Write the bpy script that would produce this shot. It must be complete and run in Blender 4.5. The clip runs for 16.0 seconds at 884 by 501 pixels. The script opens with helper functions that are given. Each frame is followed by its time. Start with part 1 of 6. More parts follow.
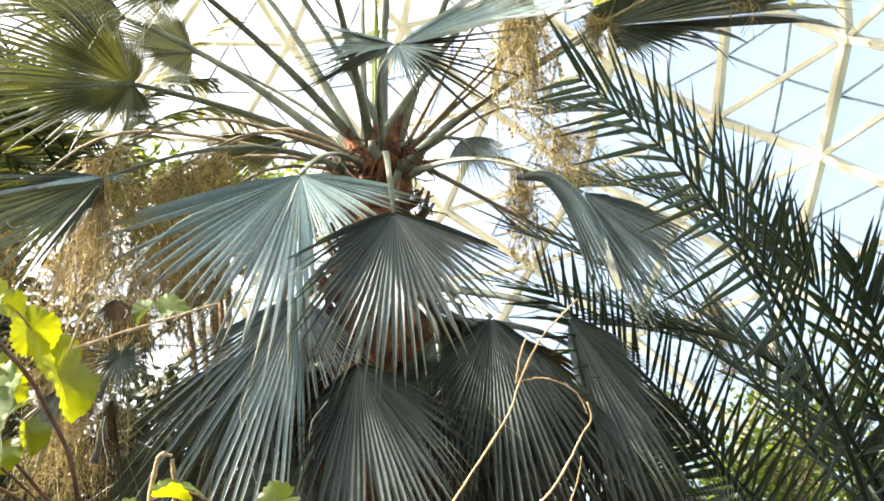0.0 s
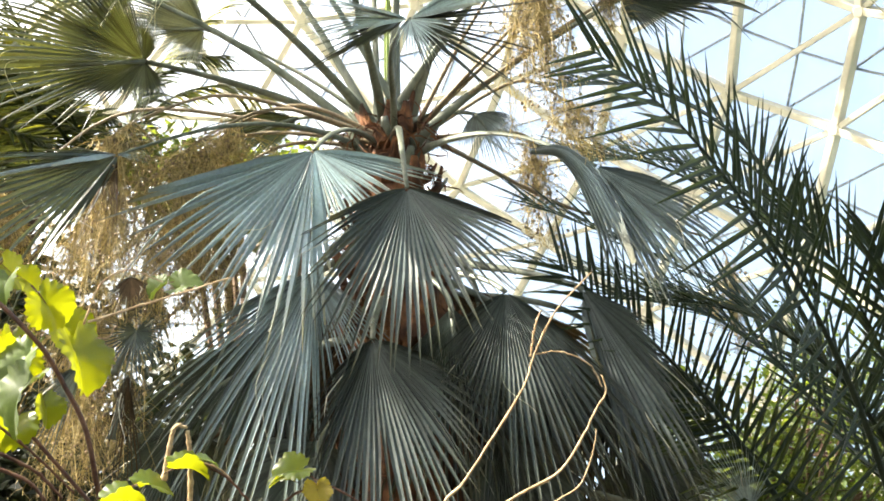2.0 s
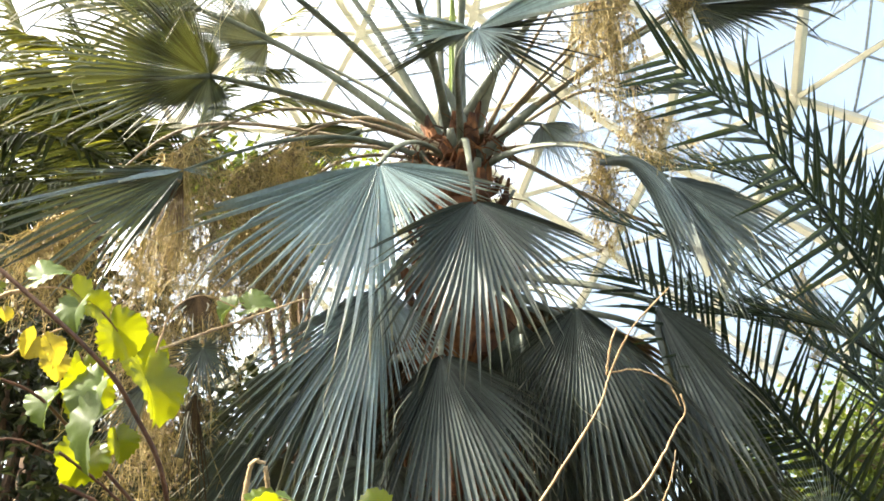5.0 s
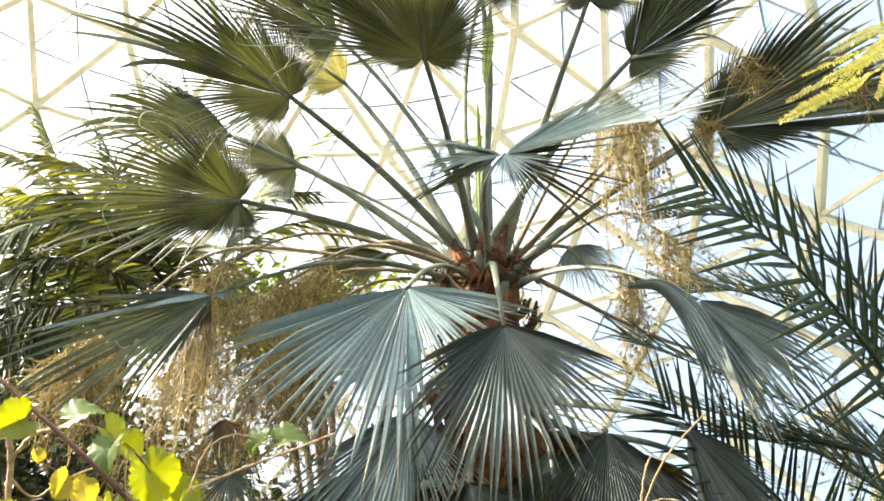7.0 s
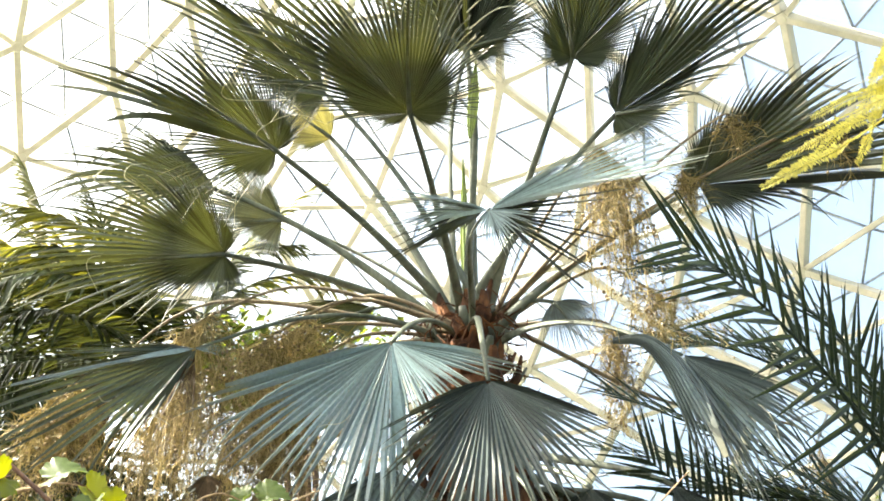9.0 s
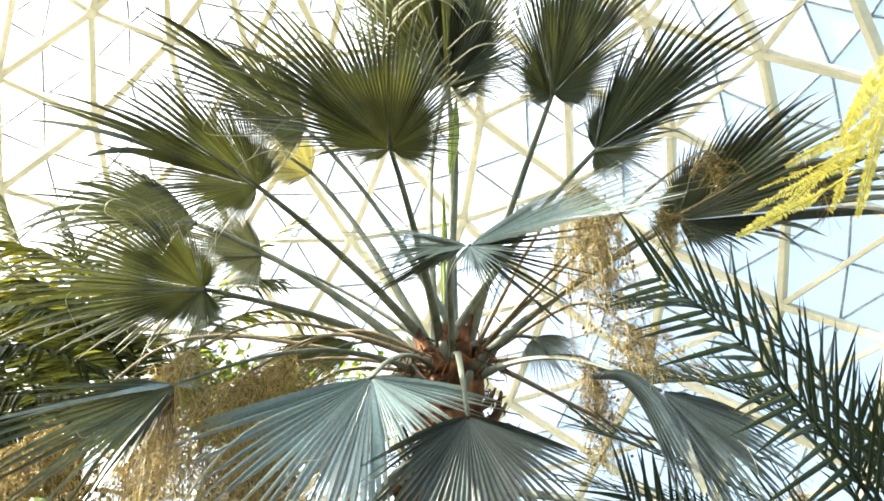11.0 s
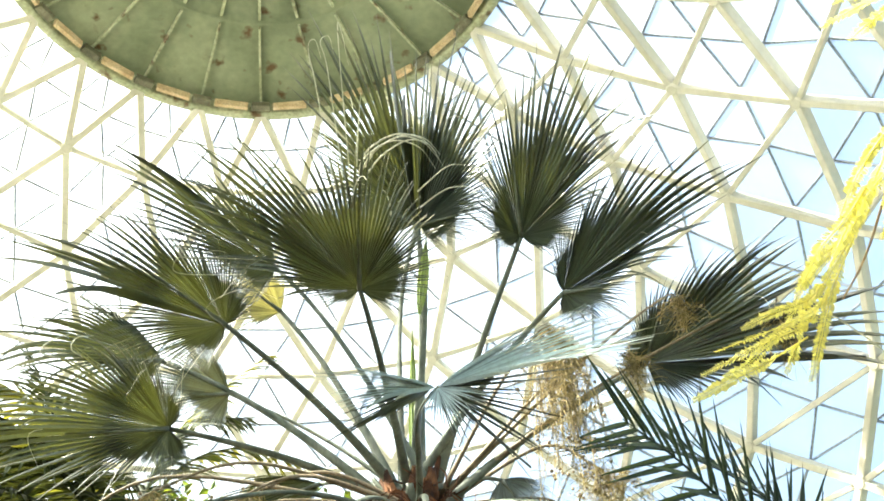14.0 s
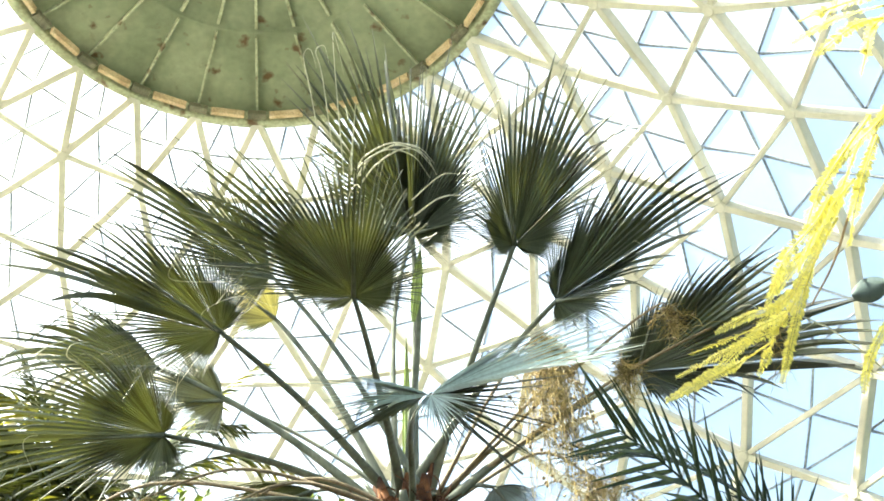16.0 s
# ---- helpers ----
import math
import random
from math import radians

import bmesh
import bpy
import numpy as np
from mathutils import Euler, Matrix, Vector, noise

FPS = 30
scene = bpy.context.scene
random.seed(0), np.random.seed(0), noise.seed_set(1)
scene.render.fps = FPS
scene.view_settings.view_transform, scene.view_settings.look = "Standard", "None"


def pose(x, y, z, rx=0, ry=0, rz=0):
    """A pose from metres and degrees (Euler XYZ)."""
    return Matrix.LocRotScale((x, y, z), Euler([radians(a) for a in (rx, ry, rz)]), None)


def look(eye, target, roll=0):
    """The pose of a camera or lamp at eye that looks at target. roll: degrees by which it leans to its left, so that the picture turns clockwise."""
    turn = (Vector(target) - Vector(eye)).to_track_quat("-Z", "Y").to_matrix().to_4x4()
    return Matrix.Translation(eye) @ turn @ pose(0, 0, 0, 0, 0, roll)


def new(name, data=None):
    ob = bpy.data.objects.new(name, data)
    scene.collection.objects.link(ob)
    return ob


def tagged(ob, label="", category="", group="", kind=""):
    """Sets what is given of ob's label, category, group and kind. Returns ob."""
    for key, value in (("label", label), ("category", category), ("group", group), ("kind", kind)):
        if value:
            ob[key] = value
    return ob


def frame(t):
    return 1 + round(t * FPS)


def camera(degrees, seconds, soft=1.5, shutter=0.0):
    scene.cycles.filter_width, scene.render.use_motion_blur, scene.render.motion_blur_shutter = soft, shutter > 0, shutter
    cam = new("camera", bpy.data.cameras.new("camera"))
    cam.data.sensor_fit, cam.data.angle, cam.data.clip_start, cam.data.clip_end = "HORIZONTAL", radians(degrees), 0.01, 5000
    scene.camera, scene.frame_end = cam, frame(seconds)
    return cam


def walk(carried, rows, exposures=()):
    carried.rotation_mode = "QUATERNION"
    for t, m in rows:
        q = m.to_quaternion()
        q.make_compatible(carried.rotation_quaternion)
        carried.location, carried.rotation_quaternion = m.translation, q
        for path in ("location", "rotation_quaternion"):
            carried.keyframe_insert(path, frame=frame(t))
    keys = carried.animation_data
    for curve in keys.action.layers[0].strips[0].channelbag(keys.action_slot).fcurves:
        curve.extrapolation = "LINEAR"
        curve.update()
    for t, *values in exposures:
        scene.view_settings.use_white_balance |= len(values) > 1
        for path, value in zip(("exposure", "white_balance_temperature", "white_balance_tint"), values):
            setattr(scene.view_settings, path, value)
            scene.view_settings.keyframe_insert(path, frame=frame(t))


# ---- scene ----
cam = camera(38.85, 16.0, soft=1.75)
PATH = [
    (0.0, pose(0.039, -0.041, 1.532, 116.02, 3.50, -0.66)),
    (0.5, pose(0.036, -0.046, 1.530, 116.07, 3.02, -0.47)),
    (1.0, pose(0.034, -0.038, 1.531, 115.90, 2.98, -0.31)),
    (1.5, pose(0.035, -0.040, 1.527, 115.65, 3.20, -0.18)),
    (2.0, pose(0.040, -0.033, 1.524, 115.02, 3.63, 0.11)),
    (2.5, pose(0.043, -0.023, 1.521, 114.41, 4.08, 0.33)),
    (3.0, pose(0.048, -0.019, 1.518, 113.69, 4.13, 0.36)),
    (5.5, pose(-0.013, 0.062, 1.615, 117.13, 2.63, 3.41)),
    (6.0, pose(-0.019, 0.056, 1.628, 118.99, 2.66, 3.80)),
    (6.5, pose(-0.021, 0.055, 1.631, 120.11, 2.47, 3.76)),
    (7.0, pose(-0.022, 0.056, 1.633, 121.00, 2.45, 3.76)),
    (7.5, pose(-0.024, 0.059, 1.637, 121.83, 2.32, 3.98)),
    (8.0, pose(-0.023, 0.058, 1.638, 122.30, 2.35, 3.96)),
    (8.5, pose(-0.023, 0.054, 1.641, 122.87, 2.41, 3.58)),
    (9.0, pose(-0.021, 0.047, 1.639, 123.37, 2.62, 3.05)),
    (9.5, pose(-0.021, 0.046, 1.640, 123.83, 2.73, 2.60)),
    (12.0, pose(-0.020, 0.017, 1.644, 125.88, 2.96, 2.04)),
    (12.5, pose(-0.017, 0.016, 1.652, 126.84, 2.62, 1.50)),
    (13.0, pose(-0.020, 0.006, 1.650, 128.45, 2.72, 0.92)),
    (13.5, pose(-0.017, 0.011, 1.658, 130.01, 3.18, 0.68)),
    (14.0, pose(-0.012, -0.006, 1.647, 130.97, 3.43, 0.82)),
    (14.5, pose(-0.005, -0.034, 1.619, 131.08, 3.56, 1.04)),
    (15.0, pose(-0.001, -0.041, 1.608, 131.23, 3.42, 0.87)),
    (15.5, pose(0.001, -0.033, 1.613, 131.34, 3.47, 0.70)),
    (16.0, pose(-0.001, -0.041, 1.611, 131.36, 3.41, 0.56)),
]
walk(cam, PATH, exposures=[(0.0, 2.28, 6850, 6), (3.0, 2.22, 6850, 6), (7.0, 2.26, 6850, 5), (12.0, 2.26, 6650, 1), (16.0, 2.24, 6400, -2)])

# ---- light ----
SUN_AZ, SUN_EL = radians(-100), radians(49)      # the sun stands to the left, high
sun_way = Vector((math.sin(SUN_AZ) * math.cos(SUN_EL), math.cos(SUN_AZ) * math.cos(SUN_EL), math.sin(SUN_EL)))
world = bpy.data.worlds.new("sky")
scene.world = world
world.use_nodes = True
wn, wl = world.node_tree.nodes, world.node_tree.links
wn.clear()
sky = wn.new("ShaderNodeTexSky")
sky.sky_type, sky.sun_disc = "NISHITA", False
sky.sun_elevation, sky.sun_rotation = SUN_EL, SUN_AZ
sky.air_density, sky.dust_density, sky.ozone_density = 1.0, 5.6, 1.0
bg = wn.new("ShaderNodeBackground")
bg.inputs["Strength"].default_value = 0.132
wl.new(sky.outputs["Color"], bg.inputs["Color"])
wl.new(bg.outputs["Background"], wn.new("ShaderNodeOutputWorld").inputs["Surface"])
sun_data = bpy.data.lights.new("sun", "SUN")
sun_data.energy, sun_data.angle, sun_data.color = 5.0, radians(0.6), (1.0, 0.93, 0.82)
sun = new("sun", sun_data)
sun.matrix_world = look(sun_way * 60, (0, 0, 0))


# ---- materials ----
def nodes_of(name):
    m = bpy.data.materials.new(name)
    m.use_nodes = True
    n, l = m.node_tree.nodes, m.node_tree.links
    return m, n, l, n["Principled BSDF"], n["Material Output"]


def ramp(n, l, fac, stops):
    r = n.new("ShaderNodeValToRGB")
    r.color_ramp.elements[0].position, r.color_ramp.elements[0].color = stops[0][0], (*stops[0][1], 1)
    r.color_ramp.elements[1].position, r.color_ramp.elements[1].color = stops[-1][0], (*stops[-1][1], 1)
    for p, c in stops[1:-1]:
        e = r.color_ramp.elements.new(p)
        e.color = (*c, 1)
    l.new(fac, r.inputs["Fac"])
    return r.outputs["Color"]


def noise_of(n, l, scale, detail=4.0, kind="Object", stretch=None):
    co = n.new("ShaderNodeTexCoord")
    src = co.outputs[kind]
    if stretch:
        mp = n.new("ShaderNodeMapping")
        mp.inputs["Scale"].default_value = stretch
        l.new(src, mp.inputs["Vector"])
        src = mp.outputs["Vector"]
    t = n.new("ShaderNodeTexNoise")
    t.inputs["Scale"].default_value, t.inputs["Detail"].default_value = scale, detail
    l.new(src, t.inputs["Vector"])
    return t.outputs["Fac"]


def mixed(n, l, fac, a, b, blend="MIX"):
    x = n.new("ShaderNodeMix")
    x.data_type, x.blend_type = "RGBA", blend
    for sock, v in ((x.inputs[0], fac), (x.inputs[6], a), (x.inputs[7], b)):
        if isinstance(v, (int, float)):
            sock.default_value = v
        elif isinstance(v, tuple):
            sock.default_value = (*v, 1)
        else:
            l.new(v, sock)
    return x.outputs[2]


def bumped(n, l, bsdf, height, strength, distance):
    b = n.new("ShaderNodeBump")
    b.inputs["Strength"].default_value, b.inputs["Distance"].default_value = strength, distance
    l.new(height, b.inputs["Height"])
    l.new(b.outputs["Normal"], bsdf.inputs["Normal"])


def solid(name, dark, mid, light, scale, rough=0.7, bump=0.3, fine=8.0, stretch=None, metal=0.0, island=0.0, grainy=1.0, rust=0.0):
    """An opaque surface with large stains and fine grain."""
    m, n, l, b, out = nodes_of(name)
    big, small = noise_of(n, l, scale, 5.0), noise_of(n, l, scale * fine, 3.0, stretch=stretch)
    col = ramp(n, l, big, ((0.3, dark), (0.5, mid), (0.72, light)))
    grain = ramp(n, l, small, ((0.3, (1 - 0.28 * grainy,) * 3), (0.7, (1 + 0.15 * grainy,) * 3)))
    col = mixed(n, l, 1.0, col, grain, "MULTIPLY")
    if rust:
        spots = ramp(n, l, noise_of(n, l, 2.2, 6.0), ((rust, (0, 0, 0)), (rust + 0.1, (1, 1, 1))))
        col = mixed(n, l, spots, col, (0.10, 0.055, 0.022))
    if island:
        g = n.new("ShaderNodeNewGeometry")
        v = ramp(n, l, g.outputs["Random Per Island"], ((0.0, (1 - island,) * 3), (1.0, (1 + island,) * 3)))
        col = mixed(n, l, 1.0, col, v, "MULTIPLY")
    l.new(col, b.inputs["Base Color"])
    b.inputs["Roughness"].default_value, b.inputs["Metallic"].default_value = rough, metal
    if bump:
        bumped(n, l, b, small, bump, 0.01)
    return m


def leafy(name, base, alt, through_col, amount, rough=0.5, scale=3.0, vary=0.3, spec=0.5, tip=None):
    """A leaf: glossy outside, letting some light through."""
    m, n, l, b, out = nodes_of(name)
    g = n.new("ShaderNodeNewGeometry")
    col = mixed(n, l, noise_of(n, l, scale, 3.0), base, alt)
    v = ramp(n, l, g.outputs["Random Per Island"], ((0.0, (1 - vary,) * 3), (1.0, (1 + vary,) * 3)))
    col = mixed(n, l, 1.0, col, v, "MULTIPLY")
    grain = ramp(n, l, noise_of(n, l, scale * 22, 2.0), ((0.25, (0.8, 0.8, 0.8)), (0.75, (1.18, 1.18, 1.18))))
    col = mixed(n, l, 1.0, col, grain, "MULTIPLY")
    if tip:
        # Tips take their own tone: dried ends, and sunlight put into the colour.
        dry = n.new("ShaderNodeAttribute")
        dry.attribute_name = "along"
        mask = ramp(n, l, dry.outputs["Fac"], ((0.62, (0, 0, 0)), (1.0, (1, 1, 1))))
        some = ramp(n, l, g.outputs["Random Per Island"], ((0.35, (0.12,) * 3), (1.0, (1, 1, 1))))
        col = mixed(n, l, mixed(n, l, 1.0, mask, some, "MULTIPLY"), col, tip)
    l.new(col, b.inputs["Base Color"])
    b.inputs["Roughness"].default_value = rough
    b.inputs["Specular IOR Level"].default_value = spec
    tr = n.new("ShaderNodeBsdfTranslucent")
    l.new(mixed(n, l, 1.0, v, through_col, "MULTIPLY"), tr.inputs["Color"])
    mx = n.new("ShaderNodeMixShader")
    mx.inputs["Fac"].default_value = amount
    l.new(b.outputs["BSDF"], mx.inputs[1])
    l.new(tr.outputs["BSDF"], mx.inputs[2])
    l.new(mx.outputs["Shader"], out.inputs["Surface"])
    return m


M_BLADE = leafy("waxy_blue_fan_leaf", (0.034, 0.048, 0.043), (0.075, 0.098, 0.090), (0.072, 0.076, 0.014), 0.24, 0.33, 2.0, vary=0.4, spec=0.75, tip=(0.26, 0.23, 0.10))
# Paler, bluer copies of the waxy leaf, with skylight put into their colour.
M_BLADE_OLD = leafy("skylit_waxy_old_fan_leaf", (0.165, 0.243, 0.270), (0.345, 0.45, 0.485), (0.22, 0.20, 0.05), 0.14, 0.29, 2.6, vary=0.5, spec=0.85, tip=(0.46, 0.38, 0.15))
M_BLADE_MID = leafy("grey_waxy_fan_leaf", (0.058, 0.084, 0.094), (0.132, 0.174, 0.192), (0.14, 0.135, 0.03), 0.16, 0.30, 2.4, vary=0.45, spec=0.8, tip=(0.24, 0.22, 0.12))
# Yellower copy for one leaf in the sun; that light is in its colour.
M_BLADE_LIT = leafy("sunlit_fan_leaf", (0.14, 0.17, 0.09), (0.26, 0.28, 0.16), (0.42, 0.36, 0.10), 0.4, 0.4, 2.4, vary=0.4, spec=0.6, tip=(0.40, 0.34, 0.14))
# Low leaf copy brightened to hold blue skylight in its colour.
M_BLADE_LOW = leafy("skylit_blue_grey_fan_leaf", (0.15, 0.212, 0.235), (0.30, 0.385, 0.42), (0.18, 0.175, 0.05), 0.15, 0.30, 2.4, vary=0.5, spec=0.85, tip=(0.28, 0.25, 0.13))
M_BLADE_SIDE = leafy("green_fan_leaf", (0.07, 0.098, 0.085), (0.155, 0.195, 0.175), (0.12, 0.125, 0.03), 0.14, 0.30, 2.0, vary=0.4, spec=0.8, tip=(0.34, 0.37, 0.34))
# Wax tone whitened further to carry the skylight on the top leaf.
M_BLADE_SKYLIT = leafy("skylit_white_fan_leaf", (0.30, 0.40, 0.42), (0.52, 0.62, 0.64), (0.26, 0.25, 0.08), 0.14, 0.3, 2.6, vary=0.5, spec=0.8, tip=(0.55, 0.5, 0.3))
# Darker, duller copies for front and skirt leaves; shade is in their colour.
M_BLADE_GREY = leafy("shade_toned_fan_leaf", (0.046, 0.064, 0.066), (0.10, 0.128, 0.132), (0.12, 0.115, 0.03), 0.14, 0.45, 2.4, vary=0.4, spec=0.5, tip=(0.22, 0.21, 0.13))
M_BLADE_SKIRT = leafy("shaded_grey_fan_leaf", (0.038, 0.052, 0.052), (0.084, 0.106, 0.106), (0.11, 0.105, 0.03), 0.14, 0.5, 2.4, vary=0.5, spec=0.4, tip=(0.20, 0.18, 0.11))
M_BLADE_DEAD = leafy("dead_brown_fan_leaf", (0.05, 0.034, 0.02), (0.11, 0.07, 0.035), (0.14, 0.08, 0.02), 0.1, 0.7, 3.0, vary=0.4, spec=0.3)
M_THREAD = solid("pale_leaf_thread", (0.42, 0.42, 0.34), (0.55, 0.54, 0.42), (0.66, 0.64, 0.52), 8.0, 0.5, 0.0)
M_PETIOLE = solid("pale_green_petiole", (0.07, 0.088, 0.062), (0.125, 0.142, 0.108), (0.21, 0.225, 0.175), 6.0, 0.42, 0.15, stretch=(1, 1, 0.2))
M_SPEAR = leafy("young_spear_leaf", (0.16, 0.21, 0.09), (0.22, 0.27, 0.12), (0.30, 0.38, 0.08), 0.35, 0.45, 4.0)
M_FIBRE = solid("rusty_leaf_base_fibre", (0.022, 0.009, 0.005), (0.10, 0.038, 0.015), (0.25, 0.105, 0.04), 9.0, 0.9, 0.8, fine=6.0, stretch=(1, 1, 0.25), island=0.45)
M_BARK = solid("brown_palm_bark", (0.07, 0.045, 0.03), (0.14, 0.09, 0.06), (0.22, 0.15, 0.10), 6.0, 0.95, 0.8)
M_STRAW = leafy("dry_flower_strand", (0.26, 0.195, 0.08), (0.45, 0.36, 0.17), (0.47, 0.40, 0.16), 0.34, 0.7, 5.0, vary=0.6)
M_STALK = solid("pink_brown_stalk", (0.15, 0.11, 0.07), (0.24, 0.19, 0.12), (0.34, 0.26, 0.17), 9.0, 0.6, 0.2)
M_FRUIT = solid("small_brown_fruit", (0.16, 0.11, 0.06), (0.32, 0.23, 0.12), (0.48, 0.37, 0.20), 20.0, 0.5, 0.0, island=0.4)
M_FEATHER = leafy("grey_green_feather_leaflet", (0.010, 0.019, 0.013), (0.026, 0.039, 0.026), (0.05, 0.07, 0.015), 0.16, 0.42, 4.0, vary=0.45, spec=0.25)
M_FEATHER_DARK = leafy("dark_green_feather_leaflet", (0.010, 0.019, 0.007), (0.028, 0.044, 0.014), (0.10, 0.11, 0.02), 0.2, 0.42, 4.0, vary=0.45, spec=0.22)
# Lighter copy for fronds that catch the sun; the light is coloured in.
M_FEATHER_LIT = leafy("sunlit_yellow_green_leaflet", (0.022, 0.042, 0.010), (0.060, 0.085, 0.020), (0.34, 0.32, 0.03), 0.26, 0.33, 4.0, vary=0.55, spec=0.6)
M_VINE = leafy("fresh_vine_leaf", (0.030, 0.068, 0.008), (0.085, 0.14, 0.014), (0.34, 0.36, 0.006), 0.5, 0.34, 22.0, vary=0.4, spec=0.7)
# Greyer copy with less glow: puts shade on some vine leaves by colour.
M_VINE_SHADE = leafy("grey_green_shade_vine_leaf", (0.05, 0.09, 0.02), (0.13, 0.18, 0.05), (0.20, 0.26, 0.02), 0.28, 0.45, 9.0, vary=0.4, spec=0.5)
M_VINE_OLD = leafy("yellowed_vine_leaf", (0.20, 0.17, 0.03), (0.28, 0.21, 0.05), (0.52, 0.43, 0.03), 0.45, 0.5, 9.0)
M_STEM = solid("red_brown_stem", (0.055, 0.02, 0.011), (0.12, 0.05, 0.025), (0.18, 0.09, 0.045), 30.0, 0.55, 0.3)
M_TWIG = solid("tan_twig_bark", (0.34, 0.22, 0.11), (0.50, 0.35, 0.19), (0.64, 0.49, 0.31), 30.0, 0.7, 0.3)
M_ACACIA = leafy("yellow_feathery_leaflet", (0.72, 0.67, 0.16), (0.80, 0.76, 0.26), (0.95, 0.88, 0.20), 0.5, 0.5, 9.0, vary=0.2)
M_OVAL = leafy("grey_blue_oval_leaf", (0.085, 0.125, 0.12), (0.12, 0.165, 0.16), (0.06, 0.09, 0.05), 0.12, 0.5, 9.0)
M_BUSH = leafy("bright_green_bush_leaf", (0.035, 0.066, 0.012), (0.085, 0.13, 0.022), (0.26, 0.32, 0.03), 0.36, 0.45, 6.0, vary=0.55)
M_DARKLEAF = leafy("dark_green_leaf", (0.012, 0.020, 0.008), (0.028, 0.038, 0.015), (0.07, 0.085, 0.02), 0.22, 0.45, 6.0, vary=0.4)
M_CONCRETE = solid("cream_concrete_beam", (0.46, 0.44, 0.36), (0.57, 0.54, 0.46), (0.68, 0.65, 0.56), 0.5, 0.8, 0.1, fine=14.0, island=0.06, grainy=0.3)
M_MULLION = solid("grey_glazing_bar", (0.20, 0.22, 0.25), (0.27, 0.29, 0.32), (0.34, 0.36, 0.38), 2.0, 0.45, 0.0, metal=0.4)
M_CAP = solid("green_painted_metal_ceiling", (0.13, 0.15, 0.085), (0.21, 0.235, 0.145), (0.30, 0.32, 0.21), 0.6, 0.7, 0.1, fine=10.0, grainy=0.5, rust=0.62)
M_CAP_RIB = solid("pale_green_rib", (0.26, 0.27, 0.16), (0.36, 0.38, 0.25), (0.46, 0.46, 0.32), 1.6, 0.6, 0.1, rust=0.57)
M_BRACKET = solid("dark_stained_steel", (0.07, 0.07, 0.04), (0.13, 0.12, 0.075), (0.2, 0.19, 0.12), 3.0, 0.7, 0.2)
M_BLOCK = solid("weathered_timber_block", (0.40, 0.28, 0.16), (0.55, 0.41, 0.25), (0.66, 0.53, 0.36), 3.0, 0.8, 0.3)
def glazing(name):
    """Dusty greenhouse glass: clear, with a film that scatters some of the light that falls on it from outside."""
    m, n, l, b, out = nodes_of(name)
    n.remove(b)
    clear, film, gloss = n.new("ShaderNodeBsdfTransparent"), n.new("ShaderNodeBsdfTranslucent"), n.new("ShaderNodeBsdfGlossy")
    film.inputs["Color"].default_value = (0.92, 0.93, 0.9, 1)
    gloss.inputs["Roughness"].default_value = 0.05
    dust = ramp(n, l, noise_of(n, l, 0.35, 4.0), ((0.3, (0.31, 0.31, 0.31)), (0.7, (0.37, 0.37, 0.37))))
    a1, a2 = n.new("ShaderNodeMixShader"), n.new("ShaderNodeMixShader")
    l.new(dust, a1.inputs["Fac"])
    l.new(clear.outputs["BSDF"], a1.inputs[1])
    l.new(film.outputs["BSDF"], a1.inputs[2])
    a2.inputs["Fac"].default_value = 0.03
    l.new(a1.outputs["Shader"], a2.inputs[1])
    l.new(gloss.outputs["BSDF"], a2.inputs[2])
    l.new(a2.outputs["Shader"], out.inputs["Surface"])
    return m


M_GLASS = glazing("dusty_greenhouse_glass")
M_SOIL = solid("dark_garden_mulch", (0.035, 0.028, 0.018), (0.06, 0.048, 0.03), (0.10, 0.08, 0.05), 0.7, 0.95, 0.6, fine=12.0)
M_GRASS = solid("outside_lawn", (0.05, 0.08, 0.025), (0.08, 0.11, 0.035), (0.12, 0.14, 0.05), 0.05, 0.95, 0.4, fine=30.0)
M_WALL = solid("concrete_base_wall", (0.36, 0.34, 0.29), (0.46, 0.43, 0.37), (0.54, 0.51, 0.44), 0.8, 0.85, 0.3)


# ---- mesh tools ----
def mesh_of(name, verts, faces, mats, smooth=False, index=None):
    me = bpy.data.meshes.new(name)
    me.from_pydata([tuple(v) for v in verts], [], faces)
    for m in (mats if isinstance(mats, (list, tuple)) else [mats]):
        me.materials.append(m)
    if smooth:
        me.shade_smooth()
    if index:
        me.polygons.foreach_set("material_index", index)
    me.update()
    return me


def piece(name, verts, faces, mats, parent=None, label="", smooth=False, index=None):
    ob = new(name, mesh_of(name, verts, faces, mats, smooth, index))
    if parent is not None:
        ob.parent = parent
    if label:
        ob["label"] = label
    return ob


def holder(name, at=(0, 0, 0)):
    ob = new(name)
    ob.location = at
    ob.empty_display_size = 0.2
    return ob


def bez(p, u):
    a, b, c, d = p
    v = 1 - u
    return a * v ** 3 + b * (3 * v * v * u) + c * (3 * v * u * u) + d * u ** 3


def spline(pts, u):
    """A smooth curve through the given places."""
    k = len(pts) - 1
    x = min(max(u, 0), 1) * k
    i = min(int(x), k - 1)
    f = x - i
    a, b = pts[i], pts[i + 1]
    ta = (b - pts[i - 1]) / 2 if i else b - a
    tb = (pts[i + 2] - a) / 2 if i + 2 <= k else b - a
    return a * (2 * f ** 3 - 3 * f * f + 1) + ta * (f ** 3 - 2 * f * f + f) + b * (3 * f * f - 2 * f ** 3) + tb * (f ** 3 - f * f)


